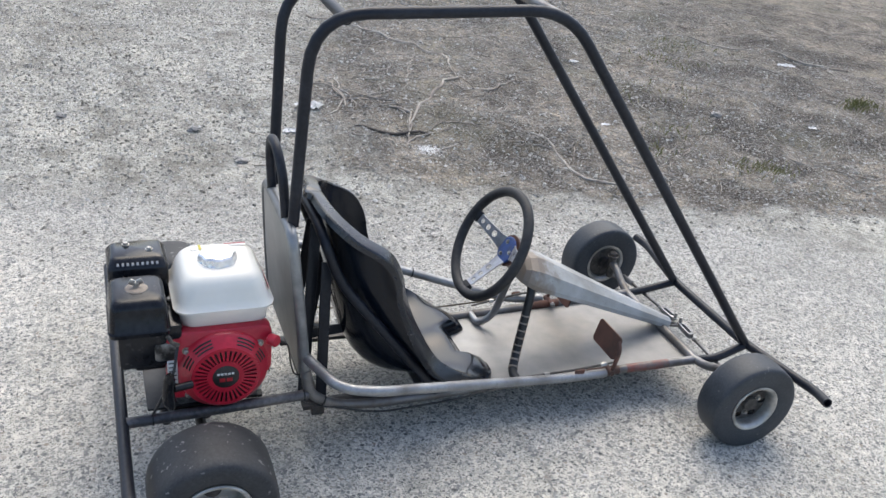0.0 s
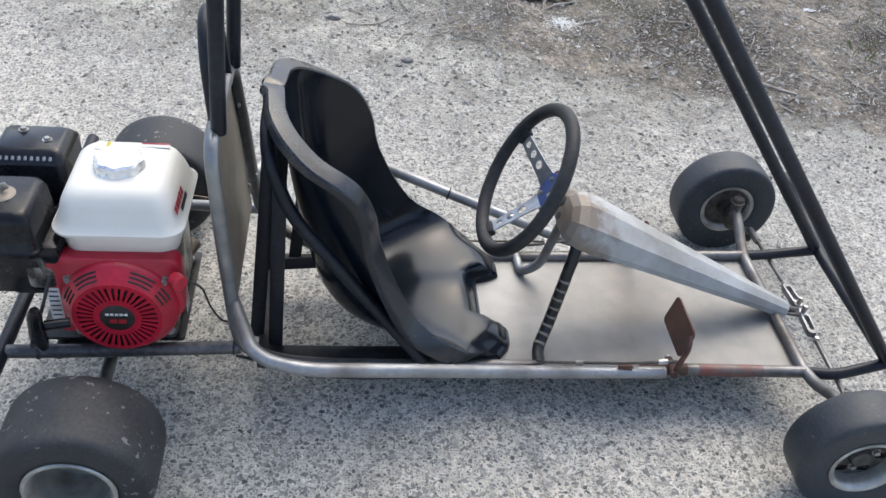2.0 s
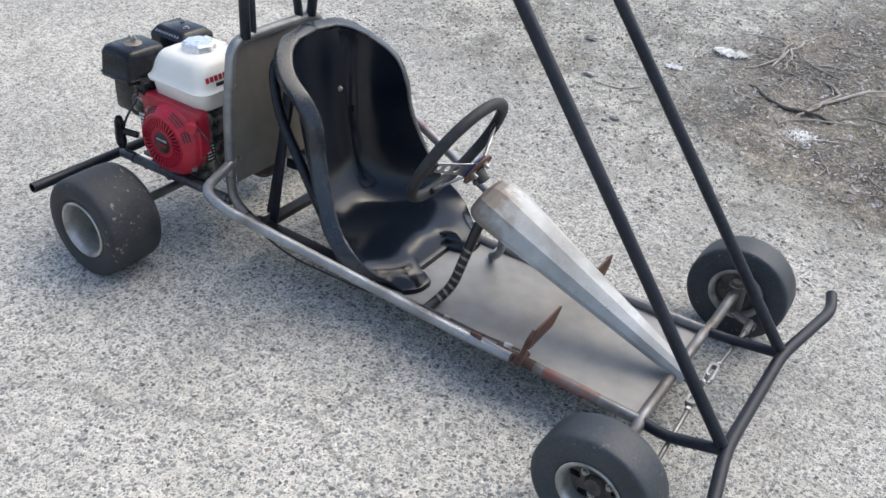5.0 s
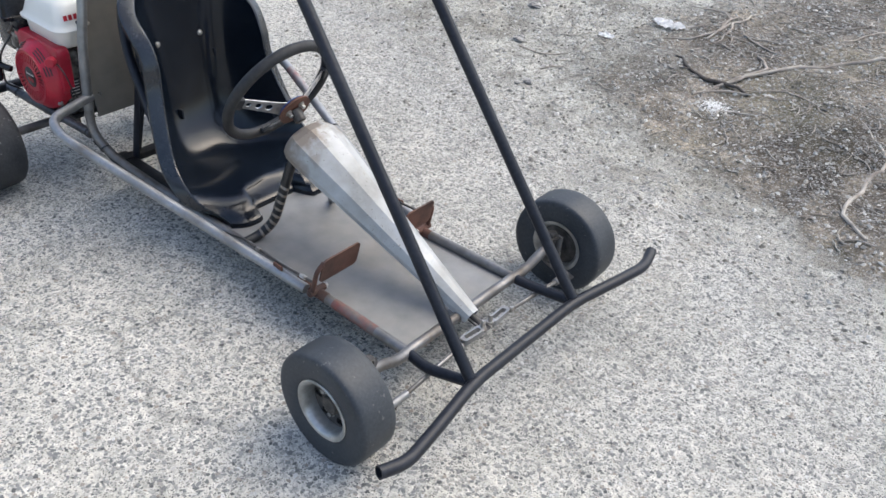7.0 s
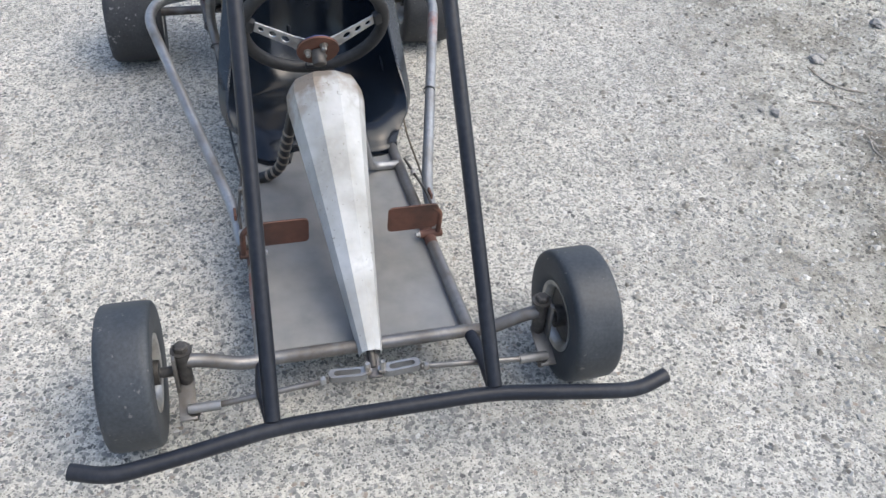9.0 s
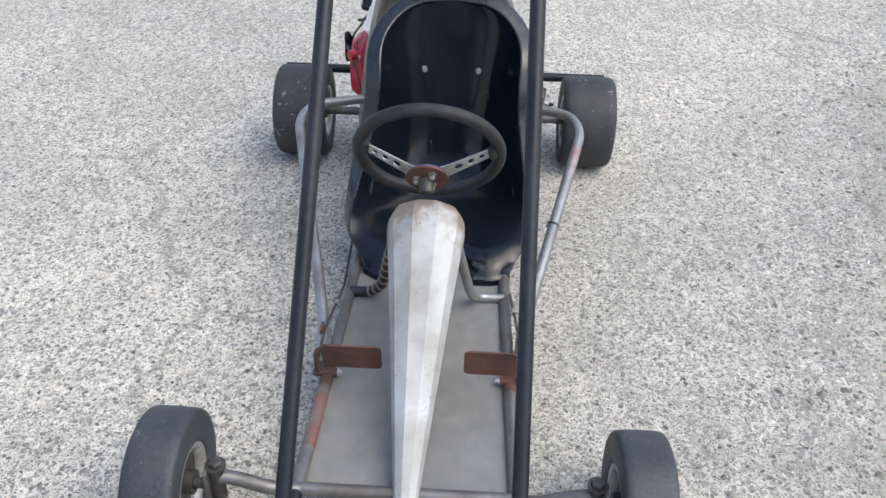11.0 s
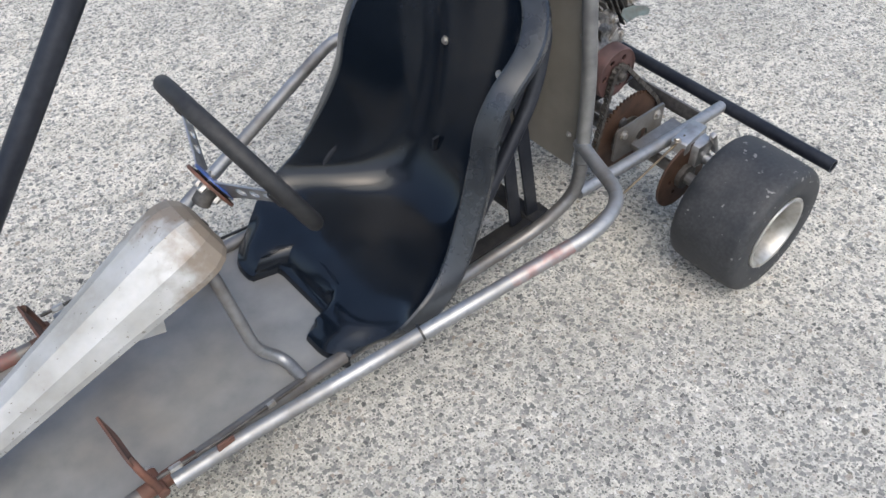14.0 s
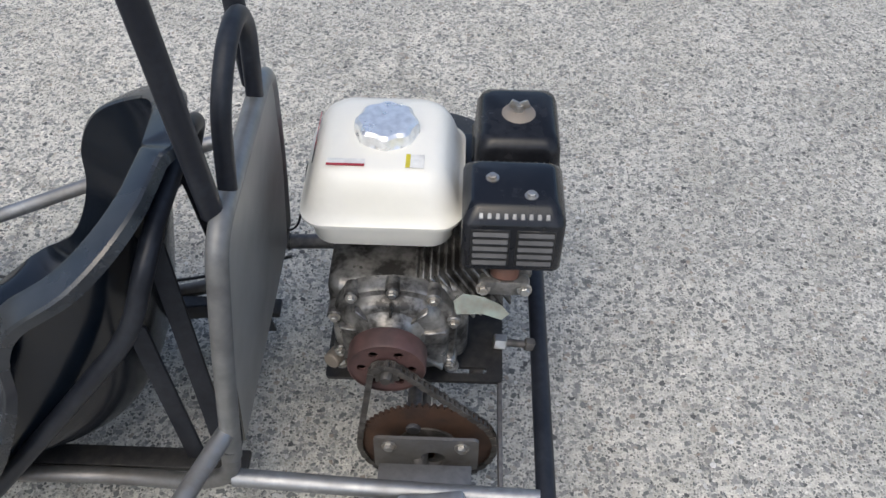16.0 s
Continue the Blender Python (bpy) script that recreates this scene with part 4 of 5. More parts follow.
for s, _ in SIDES:
    wheel_at(0.845, s * (0.418 if s < 0 else 0.406), 0.13, 0.09, 0.069, 0.04, "small front wheel with a slick tyre", steer=-1.5 if s < 0 else 1.0)
    wheel_at(-0.594, s * 0.43, 0.1365, 0.155, 0.076, 0.095, "wide rear wheel with a scuffed slick tyre")
    # stub axle, kingpin and steering arm
    bm = rod(bmesh.new(), (0.848, s * 0.331, 0.1), (0.848, s * 0.331, 0.178), 0.013)
    spindle = part("spindle", bm, M_HUBDARK, kart)
    bolt("kingpin_bolt", (0.848, s * 0.331, 0.178), (0, 0, 1), 0.013, 0.014, spindle, M_HUBDARK)
    part("stub_axle", rod(bmesh.new(), (0.848, s * 0.331, 0.13), (0.848, s * 0.41, 0.13), 0.0095), M_HUBDARK, spindle)
    bm = block(bmesh.new(), (0.03, 0.006, 0.085), Matrix.Translation((0.858, s * 0.345, 0.138)), 0.001)
    part("spindle_bracket", bm, M_RAILSTEEL, spindle)
    m = Matrix.Translation((0.848, s * 0.332, 0.104)) @ Matrix.Rotation(radians(18), 4, "Y")
    part("steering_arm", block(bmesh.new(), (0.085, 0.03, 0.005), m @ Matrix.Translation((0.036, 0, 0)), 0.001), M_RAILSTEEL, spindle)
    bolt("arm_bolt", (0.908, s * 0.322, 0.084), (0, 0, -1), 0.008, 0.02, spindle, M_HUBDARK)
    rodp = part("tie_rod", rod(bmesh.new(), (0.91, s * 0.287, 0.094), (0.905, s * 0.085, 0.11), 0.0055), M_RAILSTEEL, kart, "thin steel tie rod")
    part("rod_end", rod(bmesh.new(), (0.908, s * 0.332, 0.092), (0.91, s * 0.275, 0.094), 0.009), M_STEEL, rodp)
    fork = sheet(bmesh.new(), rrect(0.034, 0.011, 0.009), [rrect(0.024, 0.006, 0.005)], 0.014, Matrix.Translation((0.903, s * 0.05, 0.107)) @ Matrix.Rotation(radians(90 + s * 4), 4, "Z"))
    part("clevis", fork, M_STEEL, rodp, "forged steel clevis", angle=30)
    part("lock_nut", rod(bmesh.new(), (0.905, s * 0.09, 0.11), (0.9055, s * 0.1, 0.11), 0.0085, 6), M_BOLT, rodp)
pit = part("pitman_arm", block(bmesh.new(), (0.05, 0.026, 0.006), Matrix.Translation((0.885, 0, 0.108)) @ Matrix.Rotation(radians(12), 4, "Y"), 0.001), M_DARKSTEEL, kart)
for y in (-0.014, 0.014):
    bolt("pin_bolt", (0.904, y, 0.116), (0, 0, 1), 0.006, 0.022, pit)

# rear axle, sprocket, chain, brake
part("rear_axle", rod(bmesh.new(), (-0.59, -0.42, 0.14), (-0.59, 0.42, 0.14), 0.0125), M_RAILSTEEL, kart, "steel rear axle")
for y in (-0.2, 0.2):
    bm = sheet(bmesh.new(), rrect(0.075, 0.04, 0.008), [circle(0.018, 16, -0.01, -0.012)], 0.005, Matrix.Translation((-0.6, y * 0.77 + (0.0025 if y > 0 else 0.0025), 0.165)) @ Matrix.Rotation(radians(90), 4, "X"))
    plate = part("bearing_plate", bm, M_RAILSTEEL, kart, "flat steel bearing plate", angle=30)
    for x in (-0.547, -0.651):
        bolt("plate_bolt", (x, y * 0.77 + (0.003 if y > 0 else -0.003), 0.186), (0, 1 if y > 0 else -1, 0), 0.0075, 0.007, plate)
    part("plate_clamp", block(bmesh.new(), (0.13, 0.04, 0.006), Matrix.Translation((-0.6, y + (0.006 if y > 0 else -0.006), 0.186)), 0.001), M_RAILSTEEL, plate)
SY = 0.122
teeth = []
for k in range(60):
    a = 2 * math.pi * k / 60
    for da, rr in ((-0.04, 0.096), (-0.018, 0.102), (0.018, 0.102), (0.04, 0.096)):
        teeth.append((rr * math.cos(a + da), rr * math.sin(a + da)))
bm = sheet(bmesh.new(), teeth, [circle(0.03, 24)], 0.005, Matrix.Translation((-0.6, SY + 0.0025, 0.14)) @ Matrix.Rotation(radians(90), 4, "X"))
spk = part("sprocket", bm, M_SPROCKET, kart, "large rusty chain sprocket", angle=25)
part("sprocket_hub", lathe(bmesh.new(), [(0.0126, -0.02), (0.035, -0.02), (0.035, -0.006), (0.045, -0.006), (0.045, 0.006), (0.03, 0.008), (0.03, 0.02), (0.0126, 0.02)], towards((-0.6, SY, 0.14), (0, 1, 0)), 28), M_HUBDARK, spk, angle=30)
CX, CZ, CY = -0.545, 0.316, 0.122
cm = towards((CX, CY - 0.035, CZ), (0, 1, 0))
bm = bmesh.new()
lathe(bm, [(0.018, -0.004), (0.05, -0.004), (0.054, 0.0), (0.054, 0.026), (0.052, 0.03), (0.05, 0.03)], cm, 40)
sheet(bm, circle(0.051, 40), [circle(0.0065, 12, 0.034 * math.cos(a), 0.034 * math.sin(a)) for a in (2 * math.pi * k / 6 for k in range(6))], 0.004, cm @ Matrix.Translation((0, 0, 0.024)))
clutch = part("clutch", bm, M_CLUTCH, kart, "brown centrifugal clutch drum with holes", angle=30)
teeth = []
for k in range(11):
    a = 2 * math.pi * k / 11
    for da, rr in ((-0.2, 0.017), (-0.09, 0.021), (0.09, 0.021), (0.2, 0.017)):
        teeth.append((rr * math.cos(a + da), rr * math.sin(a + da)))
part("drive_sprocket", sheet(bmesh.new(), teeth, [], 0.006, cm @ Matrix.Translation((0, 0, 0.033))), M_HUBDARK, clutch, angle=25)
part("crankshaft_end", lathe(bmesh.new(), [(0, 0.05), (0.007, 0.05), (0.009, 0.047), (0.009, -0.05), (0, -0.05)], cm, 18), M_HUBDARK, clutch)
# chain: a loop of links round both sprockets
def chain_line(steps=76):
    c0, r0, c1, r1 = Vector((-0.6, 0.14)), 0.1, Vector((CX, CZ)), 0.0205
    d = c1 - c0
    base, off = math.atan2(d.y, d.x), math.acos((r0 - r1) / d.length)
    t0, t1 = base + off, base - off
    pts = [c1 + r1 * Vector((math.cos(t1 + (t0 - t1) * k / 8), math.sin(t1 + (t0 - t1) * k / 8))) for k in range(9)]
    pts += [c0 + r0 * Vector((math.cos(t0 + (2 * math.pi + t1 - t0) * k / 40), math.sin(t0 + (2 * math.pi + t1 - t0) * k / 40))) for k in range(41)]
    pts.append(pts[0])
    lens = [(b - a).length for a, b in zip(pts, pts[1:])]
    out, step = [], sum(lens) / steps
    for k in range(steps):
        w, i = k * step, 0
        while w > lens[i]:
            w -= lens[i]
            i += 1
        out.append(pts[i].lerp(pts[i + 1], w / lens[i]))
    return out


cl = chain_line()
bm = bmesh.new()
for i, a in enumerate(cl):
    b = cl[(i + 1) % len(cl)]
    c, d = (a + b) / 2, b - a
    wide = 0.011 if i % 2 else 0.008
    m = Matrix.Translation((c.x, CY + 0.002, c.y)) @ Matrix.Rotation(-math.atan2(d.y, d.x), 4, "Y")
    for side in (-1, 1):
        block(bm, (d.length * 1.35, 0.0016, 0.0085), m @ Matrix.Translation((0, side * wide / 2, 0)), 0)
    q = Vector((a.x, CY + 0.002, a.y))
    rod(bm, q - Vector((0, 0.005, 0)), q + Vector((0, 0.005, 0)), 0.0036, 8)
part("drive_chain", bm, M_HUBDARK, kart, "oily roller chain", angle=30)
disc = part("brake_disc", sheet(bmesh.new(), circle(0.075, 44), [circle(0.02, 20)] + [circle(0.005, 10, 0.04 * math.cos(a), 0.04 * math.sin(a)) for a in (2 * math.pi * k / 6 for k in range(6))], 0.005, Matrix.Translation((-0.59, 0.283, 0.14)) @ Matrix.Rotation(radians(90), 4, "X")), M_SPROCKET, kart, "rusty brake disc", angle=25)
part("disc_hub", lathe(bmesh.new(), [(0.0126, -0.02), (0.026, -0.02), (0.026, 0.015), (0.0126, 0.015)], towards((-0.59, 0.28, 0.14), (0, 1, 0)), 24), M_HUBDARK, disc, angle=30)
bm = block(bmesh.new(), (0.085, 0.036, 0.03), Matrix.Translation((-0.615, 0.262, 0.208)) @ Matrix.Rotation(radians(8), 4, "Z"), 0.006)
block(bm, (0.05, 0.05, 0.055), Matrix.Translation((-0.625, 0.275, 0.185)), 0.007)
cal = part("brake_caliper", bm, M_ALU, kart, "cast aluminium brake caliper", angle=35)
part("caliper_pin", rod(bmesh.new(), (-0.632, 0.27, 0.17), (-0.632, 0.318, 0.17), 0.012), M_ALU, cal)
part("caliper_pin", rod(bmesh.new(), (-0.632, 0.318, 0.17), (-0.632, 0.332, 0.17), 0.006), M_HUBDARK, cal)
part("caliper_lever", block(bmesh.new(), (0.012, 0.012, 0.06), Matrix.Translation((-0.65, 0.3, 0.2)) @ Matrix.Rotation(radians(25), 4, "Y"), 0.002), M_ALU, cal)
bolt("caliper_bolt", (-0.575, 0.262, 0.223), (0, 0, 1), 0.007, 0.007, cal)
tube("brake_cable", [(-0.6, 0.262, 0.222), (-0.45, 0.268, 0.19), (-0.2, 0.27, 0.13), (0.1, 0.225, 0.115), (0.45, 0.215, 0.13)], 0.0025, M_BRONZE, kart, "thin fraying brake cable", bend=0.1, seg=8)

# engine mounting
eng_plate = part("mount_plate", sheet(bmesh.new(), rrect(0.132, 0.13, 0.006, -0.577, -0.075), [rrect(0.03, 0.006, 0.005, -0.52, 0.035), rrect(0.03, 0.006, 0.005, -0.655, 0.035)], 0.006, Matrix.Translation((0, 0, 0.199))), M_BLACKPLATE, kart, "black slotted engine mounting plate", smooth=False)
adj = part("adjuster_bolt", rod(bmesh.new(), (-0.7, -0.015, 0.212), (-0.768, -0.015, 0.205), 0.006), M_HUBDARK, kart)
part("adjuster_nut", rod(bmesh.new(), (-0.695, -0.015, 0.212), (-0.715, -0.015, 0.21), 0.013, 6), M_BOLT, adj)
part("adjuster_nut", rod(bmesh.new(), (-0.743, -0.015, 0.208), (-0.757, -0.015, 0.206), 0.011, 6), M_HUBDARK, adj)
part("mount_strap", block(bmesh.new(), (0.006, 0.2, 0.034), Matrix.Translation((-0.705, 0.137, 0.186)), 0.001), M_DARKSTEEL, kart)

# ==== engine ====
# crankcase with its bolted side cover
bm = bmesh.new()
block(bm, (0.2, 0.2, 0.17), Matrix.Translation((-0.555, -0.08, 0.29)), 0.02, 3)
block(bm, (0.1, 0.15, 0.03), Matrix.Translation((-0.56, -0.06, 0.215)), 0.004)
block(bm, (0.19, 0.05, 0.19), Matrix.Translation((-0.55, -0.185, 0.3)), 0.012)
engine = part("engine", bm, M_CAST, kart, "small petrol engine with cream tank and red fan cover", angle=35)
# bolted side cover: a rounded casting with bosses, ribs and a raised bearing seat
COVER = [(-0.085, -0.07), (-0.03, -0.085), (0.05, -0.08), (0.085, -0.045), (0.088, 0.04), (0.06, 0.085), (0.0, 0.098), (-0.06, 0.085), (-0.09, 0.035)]
outline = [(p.x, p.y) for p in rounded([(*q, 0) for q in COVER] + [(*COVER[0], 0)], 0.03)]
def cover_ring(k, y):
    return [(-0.55 + px * k, y, 0.3 + pz * k) for px, pz in outline]


bm = loft(bmesh.new(), [cover_ring(1.0, 0.016), cover_ring(1.0, 0.036), cover_ring(0.97, 0.041), cover_ring(0.88, 0.042), cover_ring(0.84, 0.052), cover_ring(0.76, 0.058), cover_ring(0.5, 0.061)])
cover = part("side_cover", bm, M_CAST, engine, "greasy cast crankcase side cover", angle=35)
part("bearing_seat", lathe(bmesh.new(), [(0.019, 0.02), (0.019, 0.047), (0.034, 0.048), (0.037, 0.045), (0.041, 0.032), (0.052, 0.022)], towards((CX, 0.037, CZ), (0, 1, 0)), 36), M_CAST, cover, angle=40)
for k, q in enumerate(COVER):
    c = Vector((-0.55 + q[0] * 0.93, 0.02, 0.3 + q[1] * 0.93))
    part("bolt_boss", rod(bmesh.new(), c, c + Vector((0, 0.026, 0)), 0.0105, 14), M_CAST, cover)
    bolt("case_bolt", c + Vector((0, 0.026, 0)), (0, 1, 0), 0.0058, 0.007, cover)
    hub = Vector((CX, 0.059, CZ))
    d = Vector((q[0] - (CX + 0.55), 0, q[1] - (CZ - 0.3)))
    m = Matrix.Translation(hub + d * 0.58) @ Matrix.Rotation(-math.atan2(d.z, d.x), 4, "Y")
    part("cover_rib", block(bmesh.new(), (d.length * 0.5, 0.012, 0.0045), m, 0.0015, 1), M_CAST, cover)
for x in (-0.632, -0.468):
    bolt("foot_bolt", (x, 0.028, 0.206), (0, 0, 1), 0.008, 0.01, engine)
part("oil_plug", rod(bmesh.new(), (-0.47, 0.02, 0.23), (-0.455, 0.05, 0.236), 0.013, 12), M_COVER, engine, "grey oil filler plug")
part("output_seal", lathe(bmesh.new(), [(0.012, 0.004), (0.024, 0.004), (0.027, 0.0)], towards((CX, 0.08, CZ), (0, 1, 0)), 28), M_HUBDARK, engine)
# inclined cylinder with cooling fins
cyl_axis = Vector((-0.86, 0, 0.5)).normalized()
for k in range(9):
    c = Vector((-0.605, -0.045, 0.335)) + cyl_axis * (0.012 * k)
    size = (0.0035, 0.125, 0.105 if k < 6 else 0.095)
    m = Matrix.Translation(c) @ Matrix.Rotation(math.atan2(cyl_axis.z, -cyl_axis.x), 4, "Y")
    part("cooling_fin", block(bmesh.new(), size, m, 0.001, 1), M_CAST, engine)
m = Matrix.Translation(Vector((-0.605, -0.045, 0.335)) + cyl_axis * 0.05) @ Matrix.Rotation(math.atan2(cyl_axis.z, -cyl_axis.x), 4, "Y")
part("cylinder", block(bmesh.new(), (0.12, 0.1, 0.082), m, 0.012), M_CAST, engine)
part("valve_cover", block(bmesh.new(), (0.03, 0.085, 0.075), m @ Matrix.Translation((-0.075, 0, 0)), 0.01), M_CAST, engine)
bm = sheet(bmesh.new(), [(0.045, -0.01), (0.04, 0.016), (0.0, 0.014), (-0.03, 0.024), (-0.042, 0.012), (-0.03, -0.004), (0.0, -0.02), (0.03, -0.024)], [], 0.002, Matrix.Translation((-0.672, 0.045, 0.368)) @ Matrix.Rotation(radians(-38), 4, "X") @ Matrix.Diagonal((0.88, 0.7, 1, 1)))
part("heat_shroud", bm, M_GREENTIN, engine, "pale oxidised sheet shroud", smooth=False)
part("exhaust_stub", rod(bmesh.new(), (-0.7, 0.012, 0.395), (-0.705, -0.01, 0.44), 0.02), M_RUST, engine, "rust-brown exhaust stub")
part("exhaust_flange", block(bmesh.new(), (0.07, 0.02, 0.028), Matrix.Translation((-0.7, 0.018, 0.385)), 0.006), M_CAST, engine)
for x in (-0.728, -0.672):
    bolt("exhaust_nut", (x, 0.027, 0.386), (0, 1, 0.3), 0.007, 0.01, engine)

# fuel tank
TX, TY = -0.532, -0.115
bm = bmesh.new()
rows = [(0.41, 0.09, 0.09, 0.03), (0.416, 0.096, 0.096, 0.032), (0.456, 0.1, 0.1, 0.034), (0.458, 0.11, 0.109, 0.036), (0.464, 0.111, 0.11, 0.036), (0.467, 0.107, 0.106, 0.036), (0.48, 0.101, 0.1, 0.034), (0.505, 0.094, 0.094, 0.034), (0.522, 0.086, 0.088, 0.034), (0.531, 0.078, 0.08, 0.032), (0.535, 0.066, 0.069, 0.03), (0.537, 0.045, 0.05, 0.025)]
loft(bm, [[(x, y, z) for x, y in rrect(hx, hy, rd, TX - (0.53 - z) * 0.0, TY)] for z, hx, hy, rd in rows])
part("fuel_tank", bm, M_WHITE, engine, "cream-white painted fuel tank", angle=50)
bm = bmesh.new()
capz = [(0.0, 0.557), (0.026, 0.557), (0.036, 0.556), (0.0405, 0.552), (0.042, 0.54), (0.044, 0.536), (0.044, 0.53)]
lathe(bm, capz, Matrix.Translation((TX - 0.004, TY - 0.004, 0)), 48)
for v in bm.verts:
    d = v.co - Vector((TX - 0.004, TY - 0.004, v.co.z))
    if d.length > 0.02:
        a = math.atan2(d.y, d.x)
        k = 1 + 0.055 * math.cos(8 * a) * (1 if v.co.z > 0.54 else 0.2)
        v.co.x, v.co.y = TX - 0.004 + d.x * k, TY - 0.004 + d.y * k
part("fuel_cap", bm, M_CHROME, engine, "shiny scalloped metal fuel cap", angle=30)
for name, x, y, z, sx, sy, mat in (("warning_label", TX + 0.045, TY + 0.062, 0.5365, 0.05, 0.012, M_STICKER), ("warning_strip", TX + 0.045, TY + 0.068, 0.537, 0.05, 0.004, M_REDMARK), ("caution_label", TX - 0.045, TY + 0.058, 0.5365, 0.024, 0.026, M_STICKER), ("caution_strip", TX - 0.036, TY + 0.058, 0.537, 0.006, 0.026, M_YELLOWMARK)):
    part(name, block(bmesh.new(), (sx, sy, 0.0012), Matrix.Translation((x, y, z)), 0.0003, 1), mat, engine)
# red maker's mark and black bar on the tank's front face
tm = Matrix.Translation((TX + 0.0975, TY - 0.045, 0.497)) @ Matrix.Rotation(radians(76), 4, "Y")
for k in range(5):
    part("tank_mark", block(bmesh.new(), (0.014, 0.0105, 0.001), tm @ Matrix.Translation((0.0, -0.03 + 0.0145 * k, 0.0008)), 0.0003, 1), M_REDMARK, engine)
part("tank_bar", block(bmesh.new(), (0.009, 0.05, 0.001), tm @ Matrix.Translation((0.017, 0.02, 0.0006)), 0.0003, 1), M_BLACKMARK, engine)

# red recoil starter and fan housing
FX, FZ, FY = -0.54, 0.315, -0.265
fm = towards((FX, FY, FZ), (0, -1, 0))
bm = bmesh.new()
def fan_ring(r, y, inset=None):
    """A circle, or with inset the rounded box that the drum sits on."""
    n = 96
    rs = [r] * n
    if inset is not None:
        for k in range(n):
            c, d = math.cos(2 * math.pi * k / n), math.sin(2 * math.pi * k / n)
            side = (0.11 if c > 0 else 0.124) / max(abs(c), 1e-6)
            cap = 0.105 / d if d > 1e-6 else (0.07 / -d if c < 0 else 9.0) if d < -1e-6 else 9.0
            rs[k] = max(r, min(side, cap) if d > -0.25 or c < 0 else 0.0) - inset
        for _ in range(2):
            rs = [(rs[k - 1] + rs[k] + rs[(k + 1) % n]) / 3 for k in range(n)]
    return [(FX + q * math.cos(2 * math.pi * k / n), y, FZ + q * math.sin(2 * math.pi * k / n)) for k, q in enumerate(rs)]


loft(bm, [fan_ring(0.1, -0.196, 0.004), fan_ring(0.1, -0.2, 0.0), fan_ring(0.1, -0.222, 0.0), fan_ring(0.1, -0.229, 0.002), fan_ring(0.1, -0.232, 0.007)])
loft(bm, [fan_ring(0.102, -0.226), fan_ring(0.1, -0.238), fan_ring(0.096, -0.244), fan_ring(0.079, -0.262), fan_ring(0.076, -0.265), fan_ring(0.076, -0.256)], (False, True))
part("fan_housing", bm, M_RED, engine, "red painted fan housing", angle=40)
holes = []
for k in range(36):
    a = 2 * math.pi * k / 36
    c, s_ = math.cos(a), math.sin(a)
    holes.append([(c * r - s_ * w, s_ * r + c * w) for r, w in ((0.041, -0.0017), (0.069, -0.0027), (0.069, 0.0027), (0.041, 0.0017))])
bm = sheet(bmesh.new(), circle(0.0765, 72), holes + [circle(0.03, 36)], 0.003, fm @ Matrix.Translation((0, 0, -0.001)))
part("starter_grille", bm, M_RED, engine, "red slotted starter grille", angle=30)
# Black disc stands in for the shade behind the grille's slots.
part("grille_shadow", lathe(bmesh.new(), [(0, -0.005), (0.075, -0.005), (0.075, -0.007), (0, -0.007)], fm, 36), M_BLACKMARK, engine)
part("starter_badge", lathe(bmesh.new(), [(0, 0.002), (0.028, 0.002), (0.031, 0.0), (0.031, -0.004), (0, -0.004)], fm, 36), M_BLACKMARK, engine, "round black badge")
for k in range(5):
    part("badge_mark", block(bmesh.new(), (0.006, 0.0055, 0.0006), fm @ Matrix.Translation((-0.0165 + 0.008 * k, 0.008, 0.0022)), 0.0002, 1), M_STICKER, engine)
for k in range(2):
    part("badge_mark", block(bmesh.new(), (0.013, 0.01, 0.0006), fm @ Matrix.Translation((-0.008 + 0.016 * k, -0.008, 0.0022)), 0.0002, 1), M_REDMARK, engine)
# curved vent slots round the drum's shoulder: black bars painted in for their shaded openings
for a0, reach in ((58, 14), (122, 14), (90 - 64, 9), (90 + 64, 9)):
    for k in range(3):
        rr = 0.0825 + 0.0056 * k
        arc = [fm @ Vector((rr * math.cos(radians(a0 + d)), rr * math.sin(radians(a0 + d)), 0.0757 - rr)) for d in (-reach, -reach / 2, 0, reach / 2, reach)]
        part("vent_slot", sweep(bmesh.new(), arc, 0.0018, 8), M_BLACKMARK, engine)
for a in (36, 144, 218, 322):
    p = fm @ Vector((0.1 * math.cos(radians(a)), 0.1 * math.sin(radians(a)), -0.033))
    bolt("cover_bolt", p, (0, -1, 0), 0.0065, 0.009, engine)
part("spec_label", block(bmesh.new(), (0.022, 0.0015, 0.075), Matrix.Translation((-0.652, -0.2325, 0.315)), 0.0004, 1), M_STICKER, engine, "white printed label")
for k in range(6):
    part("label_line", block(bmesh.new(), (0.016, 0.0012, 0.003), Matrix.Translation((-0.652, -0.2335, 0.345 - 0.011 * k)), 0.0002, 1), M_BLACKMARK, engine)
part("side_label", block(bmesh.new(), (0.0015, 0.032, 0.052), Matrix.Translation((-0.4325, -0.198, 0.3)), 0.0004, 1), M_BLACKMARK, engine, "small black printed label")
for k in range(5):
    part("label_line", block(bmesh.new(), (0.001, 0.024, 0.0025), Matrix.Translation((-0.4315, -0.198, 0.318 - 0.009 * k)), 0.0002, 1), M_STICKER, engine)
part("switch_knob", rod(bmesh.new(), (-0.44, -0.245, 0.39), (-0.425, -0.262, 0.392), 0.014), M_RED, engine, "red engine switch")
